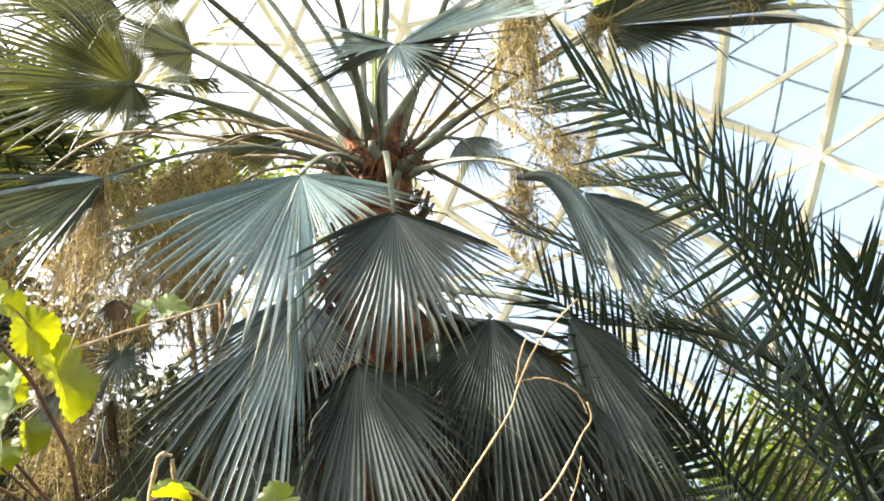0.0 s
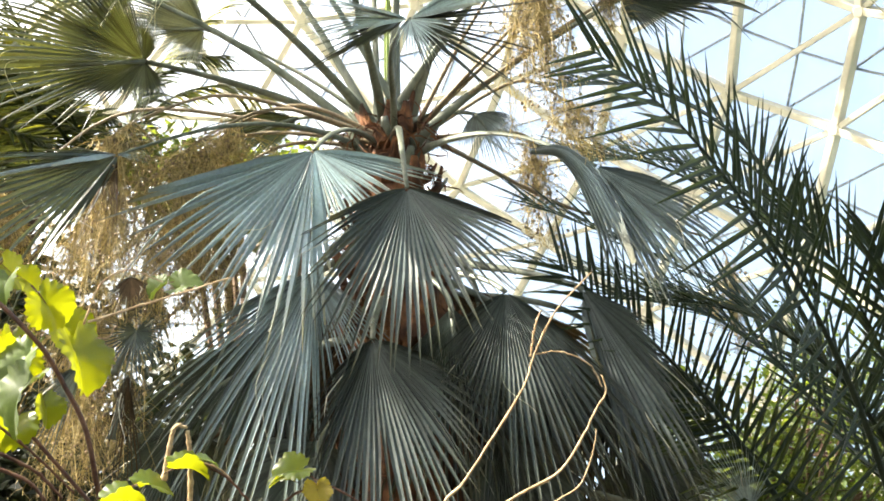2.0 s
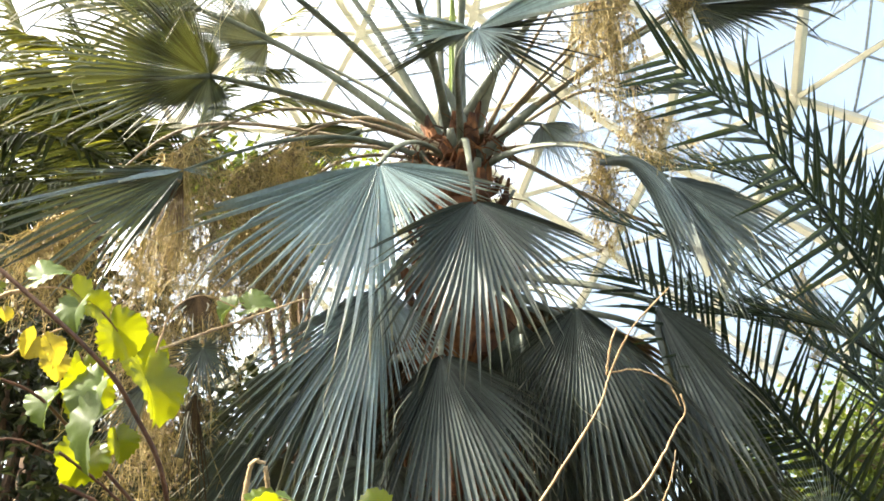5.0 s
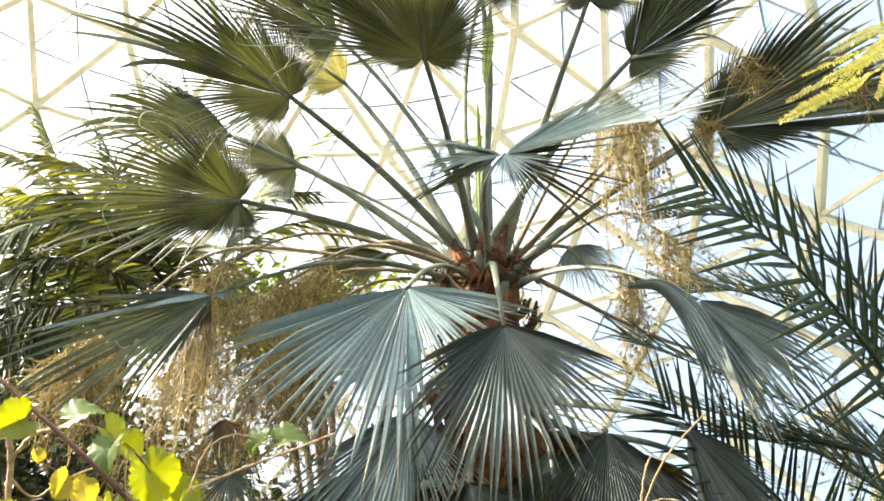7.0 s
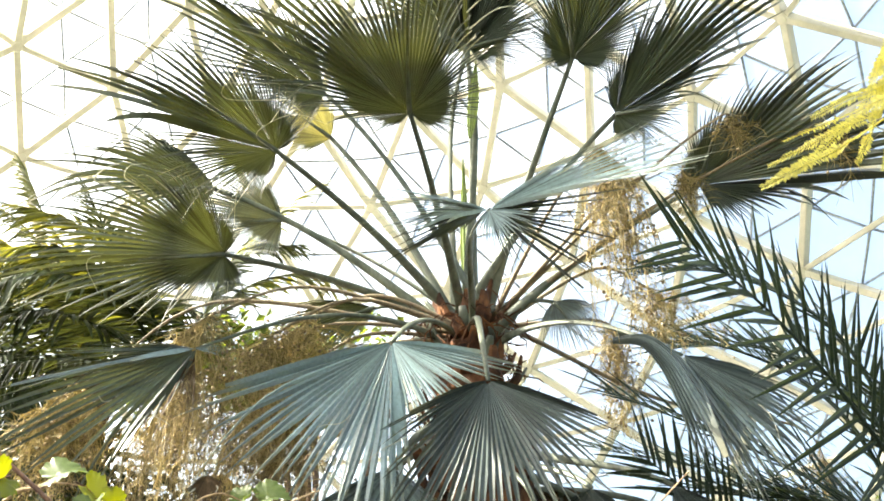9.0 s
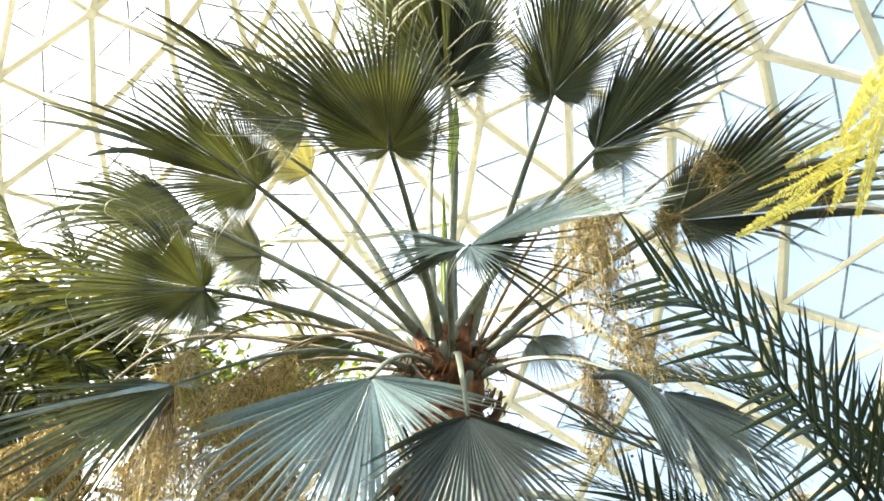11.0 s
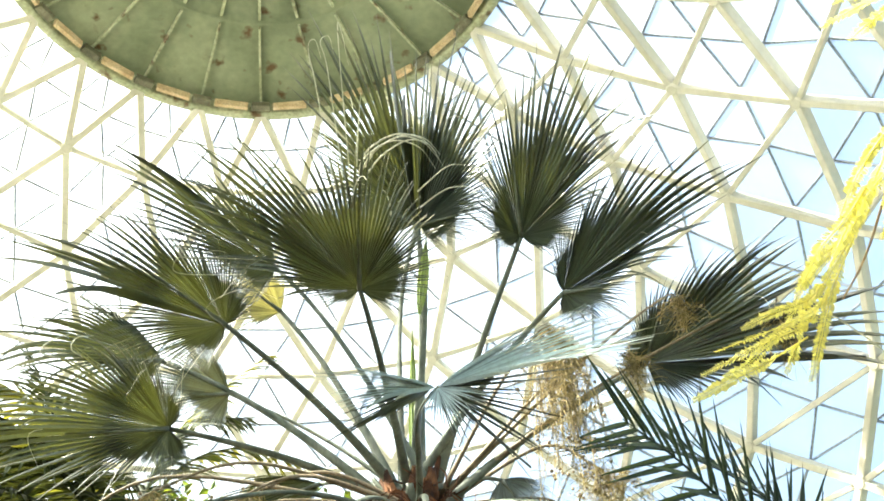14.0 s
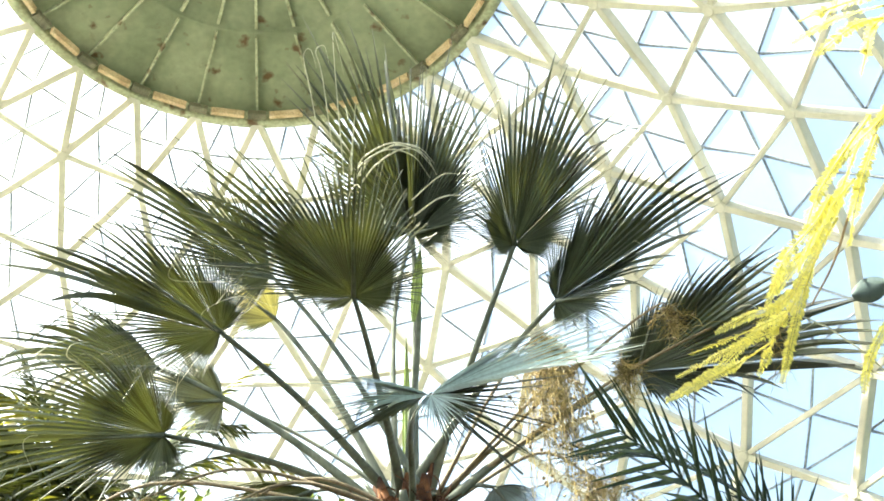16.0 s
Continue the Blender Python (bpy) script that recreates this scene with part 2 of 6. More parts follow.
def tube(verts, faces, line, radii, sides=6, flat=1.0, side_hint=None):
    """Adds a tapered tube along a line of places; flat squeezes it across its side."""
    start = len(verts)
    k = len(line)
    hint = side_hint or Vector((0.31, 0.2, 0.93))
    for i, p in enumerate(line):
        way = (line[min(i + 1, k - 1)] - line[max(i - 1, 0)]).normalized()
        s = way.cross(hint)
        s = s.normalized() if s.length > 1e-4 else way.orthogonal().normalized()
        t = s.cross(way)
        for j in range(sides):
            a = 2 * math.pi * j / sides
            verts.append(p + s * (radii[i] * math.cos(a)) + t * (radii[i] * flat * math.sin(a)))
    for i in range(k - 1):
        for j in range(sides):
            a, b = start + i * sides + j, start + i * sides + (j + 1) % sides
            faces.append((a, b, b + sides, a + sides))
    faces.append(tuple(start + j for j in reversed(range(sides))))
    faces.append(tuple(start + (k - 1) * sides + j for j in range(sides)))


def beam(verts, faces, a, b, out, width, depth, inset=0.0):
    """Adds a square bar from a to b whose depth runs along out."""
    way = (b - a).normalized()
    a, b = a + way * inset, b - way * inset
    s = way.cross(out).normalized() * (width / 2)
    o = s.cross(way).normalized() * (depth / 2)
    if o.dot(out) < 0:
        o = -o
    k = len(verts)
    c = min(width, depth) * 0.12
    sn, on = s.normalized(), o.normalized()
    ring = [s + o - on * c, s + o - sn * c, -s + o + sn * c, -s + o - on * c, -s - o + on * c, -s - o + sn * c, s - o - sn * c, s - o + on * c]
    for p in (a, b):
        verts.extend(p + r for r in ring)
    for j in range(8):
        faces.append((k + j, k + (j + 1) % 8, k + 8 + (j + 1) % 8, k + 8 + j))
    faces.append(tuple(k + j for j in reversed(range(8))))
    faces.append(tuple(k + 8 + j for j in range(8)))


# ---- ground ----
def disc(name, r, z, mat, rings=24, seg=64, rough=0.0):
    verts, faces = [Vector((0, 0, z))], []
    for i in range(1, rings + 1):
        rr = r * (i / rings) ** 1.5
        for j in range(seg):
            a = 2 * math.pi * j / seg
            p = Vector((rr * math.cos(a), rr * math.sin(a), z))
            p.z += rough * noise.noise(p * 0.35)
            verts.append(p)
    for j in range(seg):
        faces.append((0, 1 + j, 1 + (j + 1) % seg))
    for i in range(rings - 1):
        for j in range(seg):
            a, b = 1 + i * seg + j, 1 + i * seg + (j + 1) % seg
            faces.append((a, a + seg, b + seg, b))
    return new(name, mesh_of(name, verts, faces, mat, True))


AXIS = Vector((-2.832, 15.269, 0))
ground = disc("ground", 2500, -0.05, M_GRASS)
tagged(ground, "mown grass round the glass dome", "ground", kind="structure")
bed = disc("floor", 19.3, 0.0, M_SOIL, rings=30, rough=0.12)
bed.location = AXIS
tagged(bed, "dark brown garden mulch inside the dome", "floor", kind="structure")

# ---- the dome ----
COUNT, PHASE = 24, -1.14373
RINGS = [(5.7, 24.6), (7.54, 23.57), (9.53, 22.18), (11.49, 20.74), (13.19, 18.85), (14.51, 16.92), (15.4, 15.25), (16.4, 13.1), (17.35, 10.3), (18, 7.9), (18.5, 5.5), (18.85, 3.1), (19, 0.9)]                                # radius and height of each ring of joints


def joint(k, a, out=0.0):
    r, z = RINGS[k]
    t = PHASE + (a + 0.5 * (k % 2)) * 2 * math.pi / COUNT
    lo, hi = RINGS[max(k - 1, 0)], RINGS[min(k + 1, len(RINGS) - 1)]
    dr, dz = hi[0] - lo[0], hi[1] - lo[1]
    q = math.hypot(dr, dz)
    nr, nz = -dz / q, dr / q
    return AXIS + Vector(((r + out * nr) * math.sin(t), (r + out * nr) * math.cos(t), z + out * nz))


def outward(k, a):
    return (joint(k, a, 1.0) - joint(k, a)).normalized()


dome = holder("dome_frame", AXIS)
tagged(dome, "cream concrete lattice of triangles carrying the glass dome", "dome", kind="structure")
far_v, far_f = [], []
for k in range(len(RINGS)):
    for a in range(COUNT):
        spans = []
        if k:
            spans.append((joint(k, a), joint(k, a + 1), 0.125, 0.22))
        if k + 1 < len(RINGS):
            s = a if k % 2 == 0 else a + 1
            spans.append((joint(k, a), joint(k + 1, s - 1), 0.165, 0.32))
            spans.append((joint(k, a), joint(k + 1, s), 0.165, 0.32))
        for p, q, wdt, dep in spans:
            near = 0 <= a <= 10 and k < 8
            v, f = ([], []) if near else (far_v, far_f)
            beam(v, f, p - AXIS, q - AXIS, outward(k, a), wdt, dep, 0.05)
            if near:
                piece("beam", v, f, M_CONCRETE, dome)
        if k and k < 9:
            v, f = ([], []) if 0 <= a <= 10 else (far_v, far_f)
            o = outward(k, a)
            c = joint(k, a) - AXIS
            tube(v, f, [c - o * 0.19, c - o * 0.15, c + o * 0.14], [0.11, 0.15, 0.15], 9)
            if 0 <= a <= 10:
                piece("joint_plate", v, f, M_CONCRETE, dome)
rest = piece("beams_behind", far_v, far_f, M_CONCRETE, dome)
rest["kind"] = "stuff"

# thin glazing bars on the outer skin, four small triangles to each large one
SKIN = 0.26


def near_pane(k, a):
    return 0 <= a <= 10 and k < 8


bar_v, bar_f, pane_v, pane_f = [], [], [], []
for k in range(len(RINGS) - 1):
    for a in range(COUNT):
        s = a if k % 2 == 0 else a + 1
        top, low0, low1, nxt = joint(k, a, SKIN), joint(k + 1, s - 1, SKIN), joint(k + 1, s, SKIN), joint(k, a + 1, SKIN)
        o = outward(k, a)
        for tri in ((top, low0, low1), (top, low1, nxt)):
            mids = [(tri[i] + tri[(i + 1) % 3]) / 2 for i in range(3)]
            for i in range(3):
                beam(bar_v, bar_f, mids[i] - AXIS, mids[(i + 1) % 3] - AXIS, o, 0.05, 0.06)
                stub = mids[i] - AXIS
                beam(bar_v, bar_f, stub - o * 0.16, stub + o * 0.01, Vector((0, 0, 1)).cross(o), 0.04, 0.04)
        if near_pane(k, a):
            for tri in ((top, low0, low1), (top, low1, nxt)):
                pane = piece("pane", [p - AXIS for p in tri], [(0, 1, 2)], M_GLASS, dome)
                pane.visible_shadow = False
        else:
            for tri in ((top, low0, low1), (top, low1, nxt)):
                pane_f.append(tuple(range(len(pane_v), len(pane_v) + 3)))
                pane_v.extend(p - AXIS for p in tri)
panes_rest = piece("panes_behind", pane_v, pane_f, M_GLASS, dome, "dusty clear glass")
panes_rest["kind"] = "stuff"
panes_rest.visible_shadow = False
bars = piece("glazing_bars", bar_v, bar_f, M_MULLION, dome, "thin grey glazing bars")
bars["kind"] = "stuff"

# the round metal ceiling over the crown of the dome
cap = holder("dome_cap", AXIS + Vector((0, 0, RINGS[0][1])))
tagged(cap, "green painted round metal ceiling with radial ribs at the top of the dome", "ceiling", kind="structure")
R0 = RINGS[0][0]


def turned(name, profile, mat, label="", seg=96):
    verts, faces = [], []
    for r, z in profile:
        for j in range(seg):
            t = 2 * math.pi * j / seg
            verts.append(Vector((r * math.sin(t), r * math.cos(t), z)))
    for i in range(len(profile) - 1):
        for j in range(seg):
            p, q = i * seg + j, i * seg + (j + 1) % seg
            faces.append((p, q, q + seg, p + seg))
    return piece(name, verts, faces, mat, cap, label, True)


turned("ring_beam", [(R0 + 0.12, 0.22), (R0 + 0.12, -0.14), (R0 + 0.08, -0.18), (R0 - 0.10, -0.18), (R0 - 0.14, -0.14), (R0 - 0.14, 0.22), (R0 + 0.12, 0.22)], M_CAP_RIB, "pale ring beam")
turned("ceiling_cone", [(R0 - 0.1, 0.14), (R0 * 0.62, 0.62), (R0 * 0.61, 0.66), (R0 * 0.61, 0.76), (R0 * 0.34, 1.12), (R0 * 0.33, 1.16), (R0 * 0.33, 1.3), (0.05, 1.75)], M_CAP)
turned("roof_skin", [(R0 + 0.3, 0.24), (R0 * 0.6, 1.2), (R0 * 0.3, 1.9), (0.05, 2.1)], M_CAP)
for a in range(COUNT):
    t = PHASE + a * 2 * math.pi / COUNT
    d = Vector((math.sin(t), math.cos(t), 0))
    v, f = [], []
    beam(v, f, d * (R0 - 0.25) + Vector((0, 0, 0.06)), d * R0 * 0.62 + Vector((0, 0, 0.54)), Vector((0, 0, 1)), 0.055, 0.10)
    piece("rib", v, f, M_CAP_RIB, cap)
    v, f = [], []
    beam(v, f, d * (R0 * 0.60) + Vector((0, 0, 0.71)), d * R0 * 0.34 + Vector((0, 0, 1.06)), Vector((0, 0, 1)), 0.07, 0.1)
    piece("inner_rib", v, f, M_CAP_RIB, cap)
    v, f = [], []
    s = Vector((d.y, -d.x, 0))
    beam(v, f, d * (R0 - 0.27) - s * 0.22 + Vector((0, 0, -0.1)), d * (R0 - 0.27) + s * 0.22 + Vector((0, 0, -0.1)), Vector((0, 0, 1)), 0.2, 0.16)
    piece("bracket", v, f, M_BRACKET, cap)
    t += math.pi / COUNT
    d = Vector((math.sin(t), math.cos(t), 0))
    s = Vector((d.y, -d.x, 0))
    v, f = [], []
    beam(v, f, d * (R0 - 0.32) - s * 0.40 + Vector((0, 0, -0.14)), d * (R0 - 0.32) + s * 0.40 + Vector((0, 0, -0.14)), Vector((0, 0, 1)), 0.1, 0.2)
    piece("timber_block", v, f, M_BLOCK, cap, "weathered timber block")

RB = RINGS[-1][0]
wv, wf = [], []
for z, r in ((-0.05, RB - 0.15), (0.9, RB - 0.15), (0.9, RB + 0.2), (-0.05, RB + 0.2)):
    for j in range(96):
        t = 2 * math.pi * j / 96
        wv.append(Vector((r * math.sin(t), r * math.cos(t), z)))
for i in range(4):
    for j in range(96):
        p, q = i * 96 + j, i * 96 + (j + 1) % 96
        p2, q2 = ((i + 1) % 4) * 96 + j, ((i + 1) % 4) * 96 + (j + 1) % 96
        wf.append((p, q, q2, p2))
base_wall = new("wall_base", mesh_of("wall_base", wv, wf, M_WALL))
base_wall.location = AXIS
tagged(base_wall, "low concrete wall under the glass dome", "wall", kind="structure")

# ---- the blue fan palm ----
UP = Vector((0, 0, 1))
CROWN = Vector((-0.049, 6.306, 5.208))
palm = holder("fan_palm", (CROWN.x, CROWN.y, 0))
tagged(palm, "tall blue-grey fan palm with rusty fibrous trunk and drooping older leaves", "palm tree")
FOOT = Vector((CROWN.x, CROWN.y, 0))


def frond(hub, tip, up, spread=120, fold=30, sag=0.1, curl=0.15, start=None, bow=0.25, split=0.57, seed=1, lobe=0.72, dead=False, threads=5, name="frond"):
    """One old leaf of the skirt: a petiole from the crown to the hub and a pleated blade from there. up: the way the upper face looks; fold: degrees by which
    the wings bend down from the midrib; sag: how far the blade hangs; curl: how far the free ends hang."""
    rnd = random.Random(seed)
    count = int(spread / 1.35)
    hub, tip, up = Vector(hub), Vector(tip), Vector(up)
    axis = tip - hub
    radius = axis.length
    axis.normalize()
    side = axis.cross(up).normalized()
    norm = side.cross(axis).normalized()
    origin = Vector(start) if start else CROWN + Vector((rnd.uniform(-0.12, 0.12), rnd.uniform(-0.12, 0.12), rnd.uniform(-0.12, 0.06)))
    span = (hub - origin).length
    lead = (hub - origin).normalized()
    c1 = origin + (lead + UP * bow).normalized() * span * 0.4
    c2 = hub - (axis * 0.75 + lead * 0.25 - UP * bow * 0.3).normalized() * span * 0.3
    line = [bez((origin, c1, c2, hub), i / 14) for i in range(15)]
    line.append(hub + axis * radius * 0.06)
    pv, pf = [], []
    tube(pv, pf, [p - FOOT for p in line], [0.034 - 0.0205 * (i / 15) ** 0.35 for i in range(16)], 8, 0.5, norm)
    stem = piece(name, pv, pf, M_PETIOLE, palm, smooth=True)
    big = radians(spread)
    phi = radians(fold)
    verts, faces = [], []
    rows = 11
    hanging = axis.z < -0.5
    deep, width = (0.66, 1.3) if hanging else (0.85, 1.0)

    def place(th, rho, lift, hang):
        w = 1 if th >= 0 else -1
        ph = phi * min(1.0, abs(th) / 0.5)
        d = axis * math.cos(th) + (side * (w * math.cos(ph)) - norm * math.sin(ph)) * (math.sin(abs(th)))
        nn = (norm * math.cos(ph) + side * (w * math.sin(ph)))
        x = rho / radius
        p = hub + d * rho + nn * lift
        p.z -= sag * radius * x * x
        p.z -= hang
        return p

    for j in range(count):
        u = (j + 0.5) / count * 2 - 1
        th = u * big
        dth = big / count
        length = radius * (1 - lobe * abs(u) ** 1.15) * rnd.uniform(0.91, 1.04)
        cut = radius * split * (1 - lobe * 1.02 * abs(u) ** 1.1) * rnd.uniform(0.94, 1.06)
        cut = min(cut, length * 0.8)
        ends = rnd.uniform(0.4, 1.6) * curl
        thin = 1.0
        if rnd.random() < 0.07 and abs(u) < 0.55:
            ends, thin = rnd.uniform(0.4, 0.9), 0.6
        swing = rnd.uniform(-0.06, 0.06)
        k = len(verts)
        for i in range(rows):
            q = i / (rows - 1)
            rho = radius * 0.02 + (length - radius * 0.02) * q ** 0.9
            half = dth
            if rho > cut:
                e = (rho - cut) / (length - cut)
                half = dth * cut / rho * (1 - e ** 1.9) * (1 - 0.24 * min(1, e * 5)) * width * thin
                ex = e
            else:
                ex = 0.0
            half *= 1.02 if rho <= cut else 1.0
            pleat = rho * dth * deep if rho <= cut else cut * dth * deep * (1 - 0.6 * ex)
            hang = ends * radius * ex * ex * 0.8
            t = th + swing * ex
            verts.append(place(t - half, rho, -pleat, hang) - FOOT)
            verts.append(place(t, rho, pleat, hang) - FOOT)
            verts.append(place(t + half, rho, -pleat, hang) - FOOT)
        for i in range(rows - 1):
            a = k + 3 * i
            faces.append((a, a + 1, a + 4, a + 3))
            faces.append((a + 1, a + 2, a + 5, a + 4))
    blade = piece("blade", verts, faces, M_BLADE_DEAD if dead else M_BLADE, stem)
    along = blade.data.attributes.new("along", "FLOAT", "POINT")
    along.data.foreach_set("value", [((i // 3) % rows) / (rows - 1) for i in range(len(verts))])
    # pale threads that come loose from the clefts
    for i in range(1 if dead else threads):
        u = rnd.uniform(-0.75, 0.75)
        th = u * big
        r0 = radius * split * (1 - lobe * abs(u))
        p0 = place(th, r0, 0.005, 0)
        out = (place(th, r0 * 1.3, 0, 0) - p0).normalized()
        turn = (out + Vector((rnd.uniform(-1, 1), rnd.uniform(-1, 1), rnd.uniform(-0.6, 0.9))) * 0.8).normalized()
        reach = rnd.uniform(0.12, 0.34) * min(1.0, radius)
        p1 = p0 + out * reach * 0.7
        p2 = p1 + turn * reach * 0.7
        p3 = p2 + (turn * 0.4 - UP * rnd.uniform(0.2, 1.0)) * reach * 0.6
        wv, wf = [], []
        tube(wv, wf, [bez((p0, p1, p2, p3), q / 8) - FOOT for q in range(9)], [0.0024 - 0.0012 * q / 8 for q in range(9)], 3)
        piece("leaf_thread", wv, wf, M_THREAD, stem)
    # the thick midrib that runs into the blade
    rv, rf = [], []
    tube(rv, rf, [place(0, radius * x, -0.012, 0) - FOOT for x in (0.0, 0.12, 0.25, 0.4, 0.52)], [0.017, 0.015, 0.011, 0.007, 0.003], 6)
    piece("midrib", rv, rf, M_PETIOLE, stem, smooth=True)
    return stem


def fan(hub, ends, seed=1, mat=None, start=None, bow=0.25, keel=0.0, arch=0.0, curl=0.12, split=0.57, ragged=0.07, strands=3, rib=True, gap=0.046, wide=1.0, stalk=1.0, pleat=0.42, parent=None, name="frond"):
    """One fan leaf: a petiole from the crown to the hub and a pleated blade whose leaflets run from the hub to the rim; ends: places round
    that rim, in order. keel: how far the blade is folded along its middle; arch: how far leaflets rise before they fall; curl: how far their tips hang;
    pleat: depth of the folds; parent: the leaf that this blade is a further layer of."""
    rnd = random.Random(seed)
    hub = Vector(hub)
    rays = [Vector(e) - hub for e in ends]
    ways, reach = [r.normalized() for r in rays], [Vector((r.length, 0, 0)) for r in rays]
    gaps = [max(0.05, ways[i].angle(ways[i + 1])) for i in range(len(ways) - 1)]
    total = sum(gaps)
    count = max(18, int(total / gap))
    marks = [0.0]
    for g in gaps:
        marks.append(marks[-1] + g / total)

    def at_rim(u):
        """u runs round the blade by angle."""
        u = min(max(u, 0.0), 1.0)
        i = 0
        while i < len(gaps) - 1 and u > marks[i + 1]:
            i += 1
        x = (i + (u - marks[i]) / (marks[i + 1] - marks[i])) / len(gaps)
        return spline(ways, x).normalized(), spline(reach, x).x * (0.5 + 0.5 * min(1.0, u / 0.07, (1 - u) / 0.07))

    middle = Vector((0, 0, 0))
    for w in ways:
        middle += w
    middle.normalize()
    mean = sum(r.x for r in reach) / len(reach)
    stem = parent
    if not parent:
        origin = Vector(start) if start else CROWN + Vector((rnd.uniform(-0.12, 0.12), rnd.uniform(-0.12, 0.12), rnd.uniform(-0.12, 0.06)))
        span, lead = (hub - origin).length, (hub - origin).normalized()
        c1 = origin + (lead + UP * bow).normalized() * span * 0.4
        c2 = hub - (middle * 0.35 + lead * 0.65 - UP * bow * 0.3).normalized() * span * 0.3
        line = [bez((origin, c1, c2, hub), i / 14) for i in range(15)]
        pv, pf = [], []
        tube(pv, pf, [p - FOOT for p in line], [stalk * (0.048 - 0.0345 * (i / 14) ** 0.32) for i in range(15)], 8, 0.5, ways[0].cross(ways[-1]) if abs(ways[0].dot(ways[-1])) < 0.98 else UP)
        stem = piece(name, pv, pf, M_PETIOLE, palm, smooth=True)
    facing = (Vector((0, 0, 1.6)) - hub).normalized()

    def place(u, q):
        d, ln = at_rim(u)
        p = hub + d * (ln * q)
        p += facing * (keel * ln * q * (1 - abs(2 * u - 1)))
        p.z += arch * ln * 4 * (q - q * q)
        return p

    verts, faces, along = [], [], []
    rows = 11
    du = 0.5 / count
    spots = []
    for j in range(count):
        u = (j + 0.5) / count
        ln = at_rim(u)[1]
        stretch = rnd.uniform(1.0, 1 + ragged * 2.4)
        cut = split * rnd.uniform(0.93, 1.07)
        ends_hang, thin = curl * rnd.uniform(0.3, 1.6), wide * rnd.uniform(0.85, 1.1)
        if rnd.random() < 0.06:
            ends_hang, thin = rnd.uniform(0.4, 0.9), 0.6
        swing = rnd.uniform(-1.3, 1.3) * du
        a, b = place(u - du, 0.5), place(u + du, 0.5)
        mid = place(u, 0.5)
        nrm = (b - a).cross(mid - hub)
        nrm = nrm.normalized() if nrm.length > 1e-6 else facing
        deep = pleat * (b - a).length
        k = len(verts)
        for i in range(rows):
            q = (0.02 + 0.98 * (i / (rows - 1)) ** 0.9) * stretch
            e = max(0.0, (q - cut) / (stretch - cut))
            half = 1.02 if q <= cut else cut / q * (1 - e ** 1.7) * (1 - 0.12 * min(1, e * 5)) * thin
            lift = deep * (min(q, cut) / 0.5) * 0.5 * (1 - 0.6 * e)
            hang = UP * (ends_hang * ln * e * e * 0.7)
            c = place(u + swing * e, q)
            l, r = c + (place(u - du, q) - place(u, q)) * half, c + (place(u + du, q) - place(u, q)) * half
            verts.extend((l - nrm * lift - hang - FOOT, c + nrm * lift - hang - FOOT, r - nrm * lift - hang - FOOT))
            along.extend((i / (rows - 1),) * 3)
        if 0.12 < u < 0.88:
            spots.append((place(u + du, cut), (place(u + du, cut * 1.3) - place(u + du, cut)).normalized()))
        for i in range(rows - 1):
            s = k + 3 * i
            faces.append((s, s + 1, s + 4, s + 3))
            faces.append((s + 1, s + 2, s + 5, s + 4))
    blade = piece("blade", verts, faces, mat or M_BLADE, stem)
    blade.data.attributes.new("along", "FLOAT", "POINT").data.foreach_set("value", along)
    # pale threads that come loose from the clefts and curl over
    for i in range(strands):
        p0, out = rnd.choice(spots)
        turn = (out * 0.5 + Vector((rnd.uniform(-1, 1), rnd.uniform(-1, 1), rnd.uniform(-0.6, 0.9)))).normalized()
        far = rnd.uniform(0.14, 0.34) * min(1.0, mean)
        p1 = p0 + out * far * 0.7
        p2 = p1 + turn * far * 0.7
        p3 = p2 + (turn * 0.4 - UP * rnd.uniform(0.2, 1.0)) * far * 0.6
        wv, wf = [], []
        tube(wv, wf, [bez((p0, p1, p2, p3), q / 8) - FOOT for q in range(9)], [0.0034 - 0.0018 * q / 8 for q in range(9)], 3)
        piece("leaf_thread", wv, wf, M_THREAD, stem)
    # the thick midrib that runs into the blade, seen from below
    if not rib:
        return stem
    rv, rf = [], []
    tube(rv, rf, [place(0.5, x) + facing * 0.006 - FOOT for x in (0.0, 0.12, 0.25, 0.4, 0.52)], [0.015, 0.013, 0.01, 0.006, 0.003], 6)
    piece("midrib", rv, rf, M_PETIOLE, stem, smooth=True)
    return stem


def loose_strand(points, wide, mat=None, label="bleached loose leaflet curling over", name="loose_leaflet"):
    """A leaflet that has come loose and arches over: a thin folded ribbon."""
    pts = [Vector(p) - FOOT for p in points]
    v, f = [], []
    for i in range(25):
        q = i / 24
        p = spline(pts, q)
        d = (spline(pts, min(1, q + 0.03)) - spline(pts, max(0, q - 0.03))).normalized()
        s = d.cross(Vector((0.3 * math.sin(q * 4), 0.75, 0.6))).normalized()
        n = s.cross(d)
        w = wide * 0.5 * (1 - 0.75 * q ** 2)
        v.extend((p - s * w + n * w * 0.5, p, p + s * w + n * w * 0.5))
    for i in range(24):
        a = 3 * i
        f.extend(((a, a + 1, a + 4, a + 3), (a + 1, a + 2, a + 5, a + 4)))
    return piece(name, v, f, mat or M_THREAD, palm, label)


